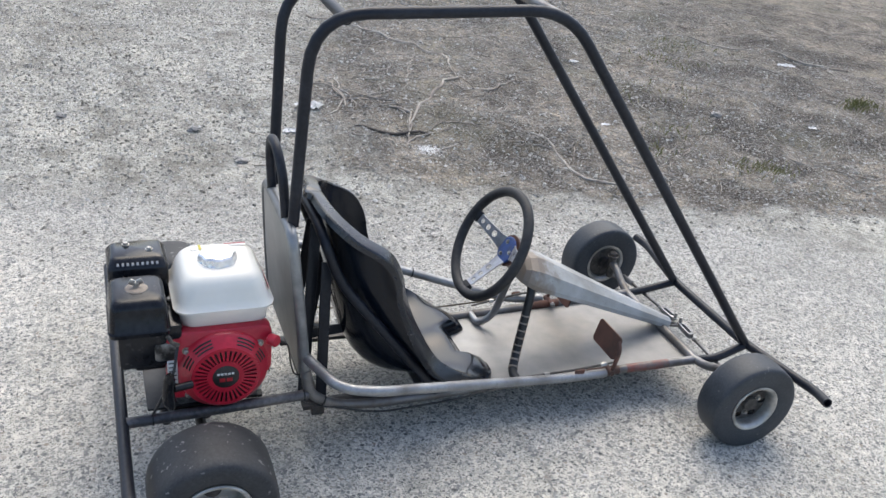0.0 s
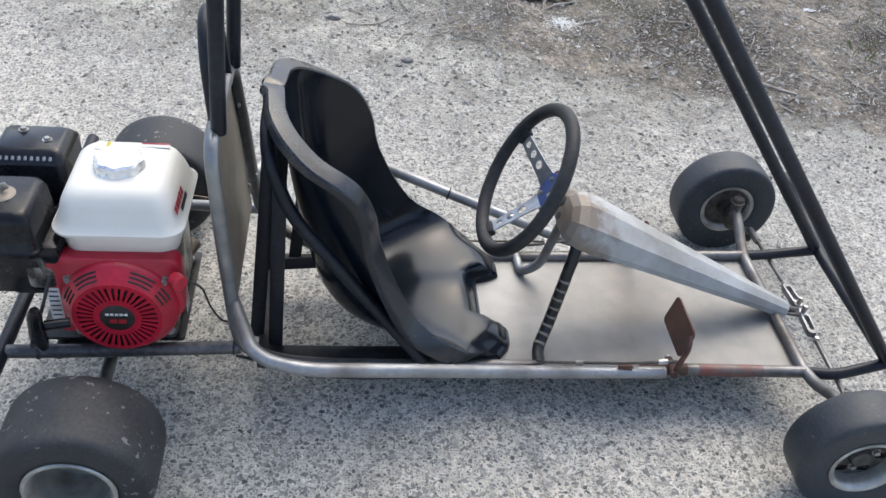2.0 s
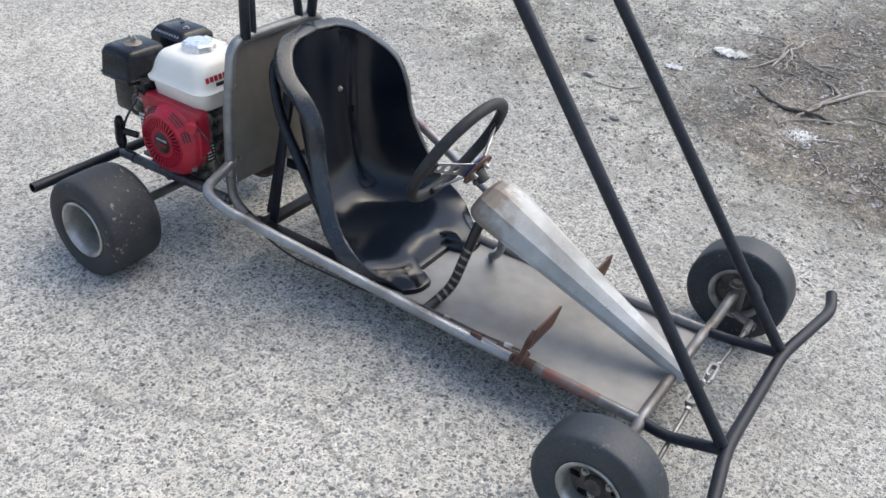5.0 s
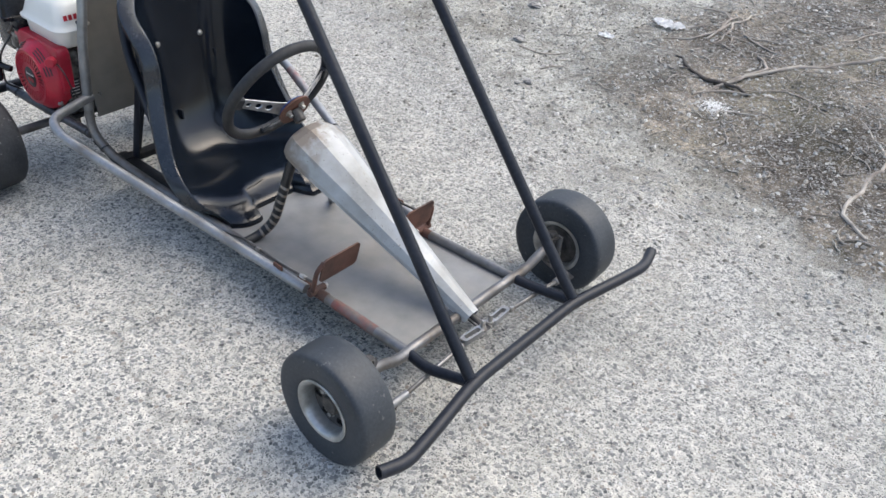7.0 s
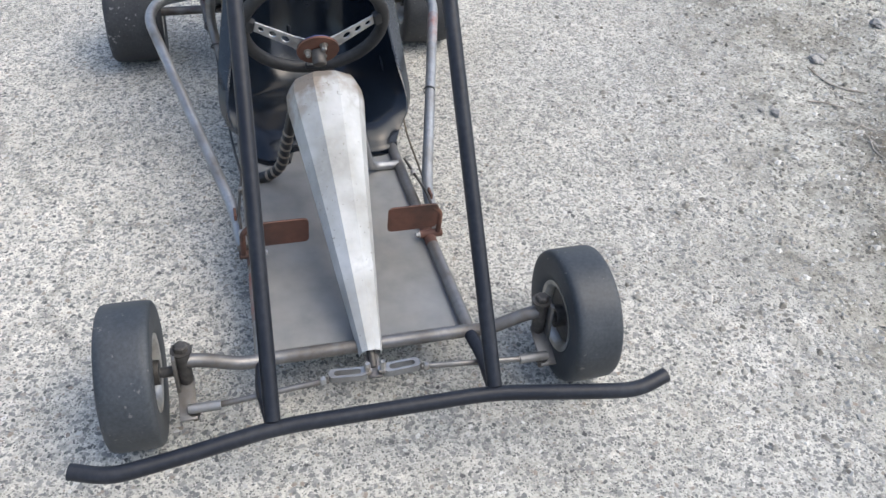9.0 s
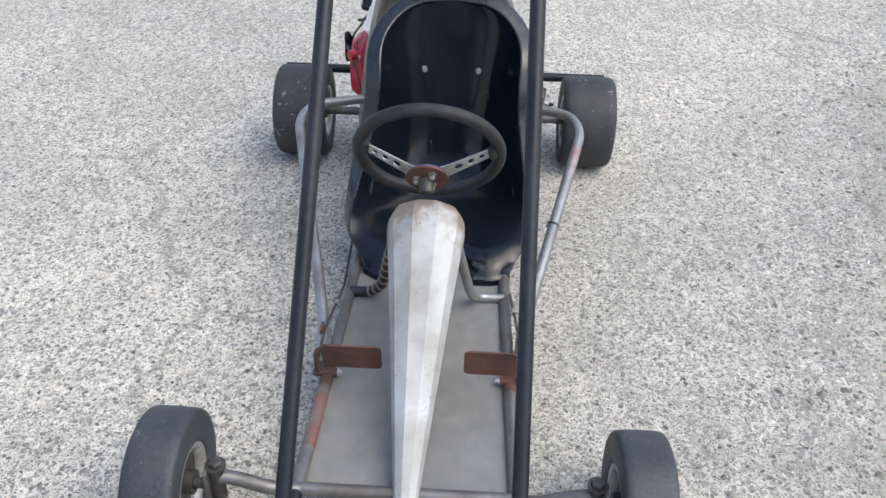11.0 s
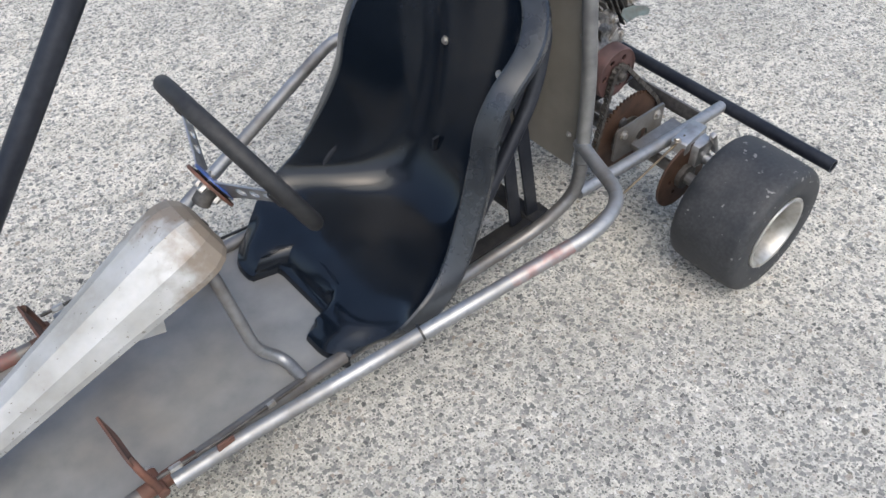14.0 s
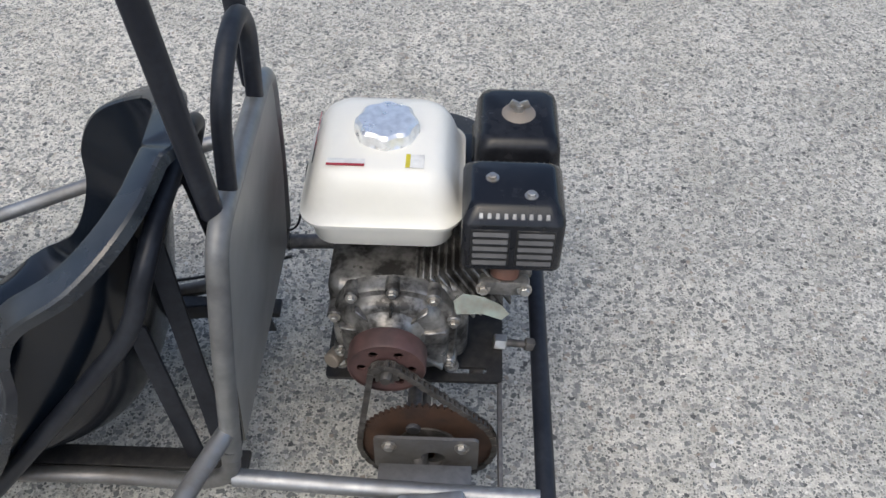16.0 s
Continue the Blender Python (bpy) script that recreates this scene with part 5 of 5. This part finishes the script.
# recoil starter grip
part("grip_neck", rod(bmesh.new(), (-0.615, -0.282, 0.318), (-0.655, -0.295, 0.322), 0.009), M_PLASTIC, engine)
bm = sweep(bmesh.new(), rounded([(-0.662, -0.3, 0.362), (-0.667, -0.298, 0.335), (-0.668, -0.298, 0.3), (-0.662, -0.3, 0.272)], 0.03), [0.008] + [0.013] * 7 + [0.014] * 7 + [0.008], 12)
part("starter_grip", bm, M_PLASTIC, engine, "black pull-starter grip")

# air cleaner
bm = bmesh.new()
AX, AY = -0.716, -0.186
rows = [(0.432, 0.056, 0.062, 0.012), (0.436, 0.062, 0.07, 0.014), (0.446, 0.064, 0.072, 0.015), (0.449, 0.061, 0.069, 0.015), (0.5, 0.058, 0.066, 0.016), (0.514, 0.053, 0.06, 0.018), (0.519, 0.044, 0.05, 0.018)]
loft(bm, [[(x, y, z) for x, y in rrect(hx, hy, rd, AX, AY)] for z, hx, hy, rd in rows])
part("air_cleaner", bm, M_PLASTIC, engine, "black plastic air cleaner box", angle=45)
part("air_washer", lathe(bmesh.new(), [(0, 0.524), (0.02, 0.522), (0.024, 0.519), (0.024, 0.516)], Matrix.Translation((AX, AY, 0)), 28), M_COVER, engine)
bm = lathe(bmesh.new(), [(0, 0.534), (0.006, 0.534), (0.007, 0.522)], Matrix.Translation((AX, AY, 0)), 14)
for s in (-1, 1):
    block(bm, (0.012, 0.004, 0.013), Matrix.Translation((AX + s * 0.008, AY, 0.534)) @ Matrix.Rotation(radians(-s * 25), 4, "Y"), 0.0015)
part("wing_nut", bm, M_BOLT, engine)
bm = block(bmesh.new(), (0.105, 0.1, 0.1), Matrix.Translation((AX + 0.005, AY + 0.005, 0.385)), 0.012)
block(bm, (0.07, 0.09, 0.03), Matrix.Translation((AX + 0.02, AY + 0.02, 0.33)), 0.01)
part("carburettor_shroud", bm, M_PLASTIC, engine, angle=40)
part("intake_elbow", block(bmesh.new(), (0.05, 0.12, 0.04), Matrix.Translation((-0.652, -0.175, 0.425)), 0.01), M_PLASTIC, engine)
part("carburettor", block(bmesh.new(), (0.05, 0.05, 0.05), Matrix.Translation((-0.665, -0.21, 0.375)), 0.01), M_CAST, engine)
bolt("shroud_bolt", (-0.733, -0.22, 0.36), (0, -1, 0), 0.008, 0.008, engine)
tube("choke_lever", [(-0.66, -0.235, 0.42), (-0.65, -0.25, 0.408), (-0.64, -0.262, 0.412)], 0.005, M_HUBDARK, engine, bend=0.01, seg=10)

# muffler with guard
MX, MY = -0.706, -0.029
bm = bmesh.new()
rows = [(0.425, 0.061, 0.055, 0.012), (0.43, 0.066, 0.06, 0.013), (0.508, 0.066, 0.06, 0.013), (0.512, 0.065, 0.059, 0.014), (0.527, 0.056, 0.044, 0.012), (0.531, 0.05, 0.038, 0.012)]
loft(bm, [[(x, y, z) for x, y in rrect(hx, hy, rd, MX, MY)] for z, hx, hy, rd in rows])
part("muffler", bm, M_MUFFLER, engine, "black enamelled muffler guard with louvres", angle=45)
for col_ in (-1, 1):
    # Flat black plate, standing in for the shade between the slats.
    part("louvre_recess", block(bmesh.new(), (0.05, 0.002, 0.066), Matrix.Translation((MX + col_ * 0.029, MY + 0.0598, 0.471)), 0.0005, 1), M_BLACKMARK, engine)
    for k in range(5):
        m = Matrix.Translation((MX + col_ * 0.029, MY + 0.062, 0.445 + 0.013 * k)) @ Matrix.Rotation(radians(-42), 4, "X")
        part("louvre", block(bmesh.new(), (0.046, 0.0075, 0.0022), m, 0.0009, 1), M_LOUVRE, engine)
# Bright steel chips painted in as the glints at the guard's small holes.
for k in range(9):
    m = Matrix.Translation((MX - 0.042 + 0.0105 * k, MY + 0.051, 0.5195)) @ Matrix.Rotation(radians(-38), 4, "X")
    part("guard_hole_glint", block(bmesh.new(), (0.006, 0.0085, 0.002), m, 0.001, 1), M_STEEL, engine)
    m = Matrix.Translation((MX - 0.042 + 0.0105 * k, MY - 0.051, 0.5195)) @ Matrix.Rotation(radians(38), 4, "X")
    part("guard_hole_glint", block(bmesh.new(), (0.006, 0.0085, 0.002), m, 0.001, 1), M_STEEL, engine)
for s in (-1, 1):
    for k in range(4):
        m = Matrix.Translation((MX + s * 0.0605, MY - 0.03 + 0.016 * k, 0.515)) @ Matrix.Rotation(radians(s * 60), 4, "Y")
        part("louvre", block(bmesh.new(), (0.014, 0.006, 0.003), m, 0.001, 1), M_BLACKMARK, engine)
for x, y in ((-0.678, -0.024), (-0.727, 0.007)):
    bolt("guard_bolt", (x, y - 0.012, 0.531), (0, 0, 1), 0.006, 0.006, engine)

# cable ties round the frame tubes
for p, d in (((-0.3, -0.21, 0.165), (0.8, 0, -0.6)), ((-0.7, -0.237, 0.2), (1, 0, 0)), ((-0.35, -0.222, 0.2), (1, 0, 0)), ((0.1, 0.288, 0.21), (0.96, -0.24, -0.26))):
    q = towards(p, d)
    part("cable_tie", lathe(bmesh.new(), [(0.0136, -0.002), (0.0152, -0.002), (0.0152, 0.002), (0.0136, 0.002)], q, 18), M_BLACKMARK, kart)

# cables
tube("throttle_cable", [(-0.64, -0.25, 0.405), (-0.655, -0.29, 0.35), (-0.7, -0.27, 0.24), (-0.7, -0.235, 0.216)], 0.0032, M_BLACKMARK, kart, "thin black throttle cable", bend=0.06, seg=8)
tube("kill_wire", [(-0.43, -0.24, 0.385), (-0.395, -0.24, 0.37), (-0.385, -0.225, 0.3), (-0.37, -0.205, 0.25), (-0.34, -0.2, 0.245)], 0.002, M_BLACKMARK, kart, "thin black ignition wire", bend=0.04, seg=8)
tube("throttle_cable", [(0.27, -0.19, 0.132), (0.1, -0.2, 0.1), (-0.15, -0.21, 0.1), (-0.35, -0.215, 0.17)], 0.003, M_BLACKMARK, kart, "thin black throttle cable", bend=0.06, seg=8)


# ==== litter, stones and roots on the soil ====
def on_ground(x, y, lift=0.0):
    return Vector((x, y, ground_height(x, y) + lift))


def root(name, plan, r, mat, label, rng, kind="root"):
    pts = []
    for a, b in zip(plan, plan[1:]):
        n = max(2, int(math.hypot(b[0] - a[0], b[1] - a[1]) / 0.05))
        for k in range(n):
            f = k / n
            x, y = a[0] + (b[0] - a[0]) * f + rng.uniform(-0.014, 0.014), a[1] + (b[1] - a[1]) * f + rng.uniform(-0.014, 0.014)
            pts.append(on_ground(x, y, r * 0.7 + 0.006 * math.sin(7 * x + 5 * y)))
    pts.append(on_ground(*plan[-1], r * 0.5))
    n = len(pts)
    rs = [r * (0.35 + 0.65 * math.sin(math.pi * min(1.0, 0.25 + 0.75 * (1 - i / (n - 1))))) * rng.uniform(0.82, 1.15) for i in range(n)]
    return tagged(part(name, sweep(bmesh.new(), pts, rs, 8), mat, None), label, kind)


rng = random.Random(4)
def lay_root(r, *plan):
    root("tree_root", plan, r * 0.5, M_WOOD, "dry pale root lying on the dark soil", rng)


lay_root(0.017, (0.612, 1.809), (0.703, 2.021), (0.825, 2.186), (1.009, 2.418), (1.141, 2.522))
lay_root(0.02, (1.123, 2.529), (1.231, 3.001), (1.094, 3.211), (0.977, 3.372), (0.841, 3.684), (0.596, 3.913))
lay_root(0.012, (0.599, 1.754), (0.672, 1.96), (0.691, 2.055), (0.619, 2.15))
lay_root(0.008, (0.343, 2.231), (0.627, 2.311), (0.76, 2.348), (0.905, 2.727), (1.069, 3.061))
lay_root(0.01, (0.159, 2.432), (0.346, 2.411), (0.402, 2.323), (0.392, 2.148))
lay_root(0.01, (0.469, 2.713), (0.425, 2.513), (0.419, 2.359), (0.435, 2.183))
lay_root(0.009, (0.175, 1.964), (0.34, 2.107), (0.396, 2.245), (0.401, 2.359))
lay_root(0.012, (1.043, 2.308), (1.223, 2.308), (1.476, 2.493))
lay_root(0.007, (0.667, 1.823), (0.841, 1.94), (0.957, 1.907), (1.02, 1.852))
lay_root(0.013, (1.129, 1.88), (1.307, 1.7), (1.289, 1.487), (1.288, 1.313), (1.406, 1.187))
lay_root(0.008, (0.787, 1.844), (0.65, 1.809), (0.566, 1.704))
lay_root(0.02, (3.704, 3.238), (3.762, 2.965), (3.831, 2.797), (4.079, 2.636))
lay_root(0.012, (3.188, 3.427), (3.429, 3.106), (3.579, 3.068))
lay_root(0.01, (4.059, 2.882), (3.954, 2.79), (3.811, 2.469))
lay_root(0.008, (3.682, 2.916), (3.77, 2.738), (4.068, 2.767))
lay_root(0.007, (0.428, 2.36), (0.54, 2.253), (0.705, 2.22), (0.833, 2.327))
lay_root(0.006, (0.251, 2.286), (0.389, 2.204), (0.541, 2.232))
lay_root(0.008, (1.359, 2.086), (1.58, 2.156), (1.78, 2.409))
lay_root(0.006, (2.147, 1.45), (2.271, 1.564), (2.189, 1.71))
lay_root(0.007, (0.256, 2.147), (0.377, 2.273), (0.4, 2.397), (0.363, 2.472))
lay_root(0.006, (0.404, 2.273), (0.453, 2.19), (0.439, 2.121))
lay_root(0.006, (0.385, 2.288), (0.479, 2.218), (0.492, 2.149))
lay_root(0.006, (0.527, 2.163), (0.69, 2.178), (0.852, 2.097))
lay_root(0.006, (0.696, 2.362), (0.746, 2.597), (0.85, 2.837), (0.813, 3.034))
lay_root(0.007, (0.8, 2.165), (0.965, 2.152), (1.066, 2.236))
lay_root(0.006, (0.841, 2.221), (0.894, 2.364), (0.836, 2.478))
lay_root(0.006, (0.582, 1.725), (0.612, 1.809), (0.586, 1.891))
lay_root(0.005, (2.777, 2.025), (2.911, 1.958), (2.923, 1.853))
lay_root(0.006, (2.733, 1.204), (2.892, 1.133), (2.991, 1.16))
lay_root(0.006, (2.645, 1.331), (2.763, 1.204), (2.791, 1.114))
lay_root(0.006, (2.896, 3.733), (3.159, 3.855), (3.41, 4.128))
root("stick", [(0.362, 1.918), (0.497, 1.843), (0.731, 1.837)], 0.0075, M_DARKWOOD, "dark damp stick lying on the soil", rng, "stick")


def scrap(x, y, size, label, mat=None, flat=0.25):
    """A crumpled scrap of sheet, or with a material given a clod or stone, lying on the ground."""
    bm = bmesh.new()
    if mat is None:
        n, seed = 9, Vector((x * 7, y * 7, 0))
        rows = []
        for i in range(n):
            u = -1 + 2 * i / (n - 1)
            row = []
            for j in range(n):
                v = -1 + 2 * j / (n - 1)
                k = 1 + 0.3 * noise.noise(Vector((u * 1.3, v * 1.3, 2)) + seed)
                lift = 0.26 * abs(noise.noise(Vector((u * 2.2, v * 2.2, 5)) + seed)) + 0.2 * noise.noise(Vector((u * 4, v * 4, 8)) + seed)
                row.append(bm.verts.new((u * k * size * (1 - 0.22 * v * v), v * k * size * 0.68 * (1 - 0.25 * u * u), size * (0.1 + lift))))
            rows.append(row)
        for a, b in zip(rows, rows[1:]):
            for k in range(n - 1):
                bm.faces.new((a[k], a[k + 1], b[k + 1], b[k]))
        bmesh.ops.solidify(bm, geom=list(bm.faces), thickness=0.0015)
    else:
        bmesh.ops.create_icosphere(bm, subdivisions=3, radius=1.0)
        for v in bm.verts:
            k = 1 + 0.5 * noise.noise(v.co * 1.7 + Vector((x * 9, y * 9, 0))) + 0.22 * noise.noise(v.co * 4.5 + Vector((y * 9, x * 9, 3)))
            v.co = Vector((v.co.x * k * size, v.co.y * k * size * 0.7, v.co.z * k * size * flat))
    ob = part("litter", bm, mat or M_PAPER, None, angle=20)
    ob.location = on_ground(x, y, size * flat * 0.4 if mat else 0.002)
    return tagged(ob, label, "litter")


scrap(0.207, 2.147, 0.068, "crumpled white scrap of plastic on the soil")
scrap(3.595, 2.712, 0.06, "crumpled white scrap of paper on the soil")
scrap(0.063, 1.889, 0.035, "small white crumpled scrap on the soil")
scrap(1.728, 1.876, 0.025, "small white scrap on the soil")
scrap(2.07, 2.894, 0.035, "small white scrap on the soil")
scrap(-1.641, 2.769, 0.025, "small pale scrap on the gravel")
scrap(-1.111, 6.287, 0.05, "small pale scrap on the gravel")
scrap(2.999, 1.734, 0.03, "small pale scrap on the soil")
scrap(-0.195, 1.631, 0.028, "clump of dark dead leaves on the concrete", M_STONE, 0.4)
scrap(-0.355, 1.962, 0.03, "dark clod of earth on the gravel", M_STONE, 0.4)


def stones(name, label, count, mat, sizes, region, rng, cover=None, kind="stuff"):
    """Loose angular stones scattered over a region of the ground, one joined mesh."""
    base = [(1, 0, 0), (0.25, 0.95, 0.1), (-0.85, 0.5, -0.1), (-0.8, -0.6, 0.1), (0.3, -0.9, -0.05), (0.1, 0.1, 0.9), (-0.05, -0.05, -0.9)]
    tris = [(k, (k + 1) % 5, 5) for k in range(5)] + [((k + 1) % 5, k, 6) for k in range(5)]
    verts, faces = [], []
    while count > 0:
        x, y = rng.uniform(*region[0]), rng.uniform(*region[1])
        if cover and rng.random() > cover(x, y):
            continue
        count -= 1
        s = sizes[0] + (sizes[1] - sizes[0]) * rng.random() ** 3.5
        a = rng.uniform(0, 6.3)
        c, d = math.cos(a), math.sin(a)
        k0, sy, sz = len(verts), rng.uniform(0.55, 1), rng.uniform(0.4, 0.75)
        z, tx, ty = ground_height(x, y) + s * 0.18, rng.uniform(-0.35, 0.35), rng.uniform(-0.35, 0.35)
        for u, v, w in base:
            k = s * rng.uniform(0.78, 1.2)
            px, py = u * k, v * k * sy
            verts.append((x + px * c - py * d, y + px * d + py * c, z + w * k * sz + px * tx + py * ty))
        faces += [(k0 + i, k0 + j, k0 + m) for i, j, m in tris]
    me = bpy.data.meshes.new(name)
    me.from_pydata(verts, [], faces)
    me.materials.append(mat)
    return tagged(new(name, me), label, "stones", kind=kind)


def bedded_stones(name, label, count, region, gen, cover_at, mat, radius, power, rise, smooth_faces):
    """Low angular stones bedded in the ground, one joined mesh."""
    n = 6
    pos = np.column_stack([gen.uniform(*region[0], count), gen.uniform(*region[1], count)])
    cover = np.array([cover_at(x, y) for x, y in pos])
    pos = pos[gen.random(count) < cover]
    m = len(pos)
    r = radius[0] + (radius[1] - radius[0]) * gen.random(m) ** power
    ang = (np.arange(n) * 2 * np.pi / n)[None] + gen.uniform(-0.4, 0.4, (m, n)) + gen.uniform(0, 6.3, (m, 1))
    out = r[:, None] * gen.uniform(0.68, 1.25, (m, n))
    squash, turn = gen.uniform(0.5, 0.95, (m, 1)), gen.uniform(0, 3.15, (m, 1))
    ground_z = np.array([ground_height(x, y) for x, y in pos])
    verts = np.zeros((m, n + 1, 3))
    u, v = out * np.cos(ang), out * squash * np.sin(ang)
    verts[:, :n, 0] = pos[:, :1] + u * np.cos(turn) - v * np.sin(turn)
    verts[:, :n, 1] = pos[:, 1:] + u * np.sin(turn) + v * np.cos(turn)
    verts[:, :n, 2] = (ground_z - 0.0003)[:, None]
    verts[:, n, :2] = pos + gen.uniform(-0.25, 0.25, (m, 2)) * r[:, None]
    verts[:, n, 2] = ground_z + r * gen.uniform(*rise, m)
    idx = [(k, (k + 1) % n, n) for k in range(n)]
    faces = (np.arange(m)[:, None, None] * (n + 1) + np.array(idx)[None]).reshape(-1, 3)
    me = bpy.data.meshes.new(name)
    me.from_pydata(verts.reshape(-1, 3).tolist(), [], faces.tolist())
    me.polygons.foreach_set("use_smooth", [smooth_faces] * len(faces))
    me.materials.append(mat)
    return tagged(new(name, me), label, "stones", kind="stuff")


bedded_stones("aggregate", "grey and tan aggregate stones bedded in the pale concrete", 230000, ((-2.9, 2.8), (-1.9, 1.9)), np.random.default_rng(5), bedded_cover, M_AGGREGATE, (0.0028, 0.0082), 2.0, (0.12, 0.36), True)
bedded_stones("crushed_stone", "dense layer of small crushed grey stone", 120000, ((-3.6, 3.4), (0.7, 4.6)), np.random.default_rng(8), lambda x, y: max(0.35 * soil_cover(x, y), gravel_cover(x, y) * (1 - 0.68 * soil_cover(x, y))), M_GRAVEL, (0.0028, 0.0125), 2.6, (0.35, 0.8), False)
rng = random.Random(11)
any_dirt = lambda x, y: max(soil_cover(x, y), 0.7 * gravel_cover(x, y))
stones("gravel", "loose grey gravel strewn over soil and dust", 42000, M_GRAVEL, (0.0025, 0.012), ((-4.5, 4.2), (0.6, 5.5)), rng, any_dirt)
stones("pale_gravel", "loose pale stones strewn over soil and dust", 20000, M_PALESTONE, (0.0018, 0.007), ((-4.5, 4.2), (0.6, 5.5)), rng, any_dirt)
stones("crushed_lime", "patch of white crushed lime on the soil", 750, M_STICKER, (0.002, 0.006), ((0.552, 0.792), (1.564, 1.804)), rng, lambda x, y: math.exp(-((x - 0.672) ** 2 + (y - 1.684) ** 2) / 0.0016))
stones("loose_grit", "a few loose grey stones on the concrete", 900, M_GRAVEL, (0.002, 0.006), ((-2.6, 2.6), (-1.6, 2.0)), rng)
for x, y, s in ((0.06, 1.345, 0.02), (-0.207, 1.662, 0.018), (0.032, 1.313, 0.012), (2.434, 1.886, 0.03), (-0.909, 2.139, 0.025)):
    scrap(x, y, s, "single grey stone lying on the ground", M_STONE, 0.55)


def twigs(count, rng):
    """Fine dry twigs and rootlets over the soil, one joined mesh."""
    bm = bmesh.new()
    while count > 0:
        x, y = rng.uniform(-0.4, 5), rng.uniform(0.9, 5.5)
        if rng.random() > soil_cover(x, y):
            continue
        count -= 1
        a, n, step = rng.uniform(0, 6.3), rng.randint(2, 4), rng.uniform(0.008, 0.03) * (2.2 if rng.random() < 0.06 else 1)
        pts = []
        for k in range(n + 1):
            pts.append(on_ground(x, y, 0.003 + 0.004 * rng.random()))
            a += rng.uniform(-0.5, 0.5)
            x, y = x + step * math.cos(a), y + step * math.sin(a)
        sweep(bm, pts, rng.uniform(0.001, 0.0028), 5)
    return tagged(part("twigs", bm, M_WOOD, None), "fine dry twigs and rootlets scattered over the soil", "twigs", kind="stuff")


twigs(4200, random.Random(7))


def tuft(rng, spots):
    bm = bmesh.new()
    for sx, sy, spread, n in spots:
        for _ in range(n):
            x, y = rng.gauss(sx, spread), rng.gauss(sy, spread * 0.6)
            p = on_ground(x, y)
            a, h = rng.uniform(0, 6.3), rng.uniform(0.012, 0.045)
            d = Vector((math.cos(a), math.sin(a), 0))
            w = d.cross(Vector((0, 0, 1))) * 0.0016
            tip = p + Vector((0, 0, h)) + d * h * rng.uniform(0.2, 0.8)
            mid_ = p + Vector((0, 0, h * 0.6)) + d * h * 0.2
            v = [bm.verts.new(q) for q in (p - w, p + w, mid_ + w * 0.8, tip, mid_ - w * 0.8)]
            bm.faces.new(v)
    return tagged(part("grass", bm, M_GRASS, None, smooth=False), "thin tufts of green grass in the soil", "grass", kind="stuff")


tuft(random.Random(3), [(3.556, 1.982, 0.06, 260), (2.276, 1.256, 0.1, 180), (2.085, 1.745, 0.12, 60), (2.676, 2.782, 0.15, 70), (1.839, 1.526, 0.08, 40), (2.275, 2.161, 0.15, 60), (3.024, 3.107, 0.2, 60)])
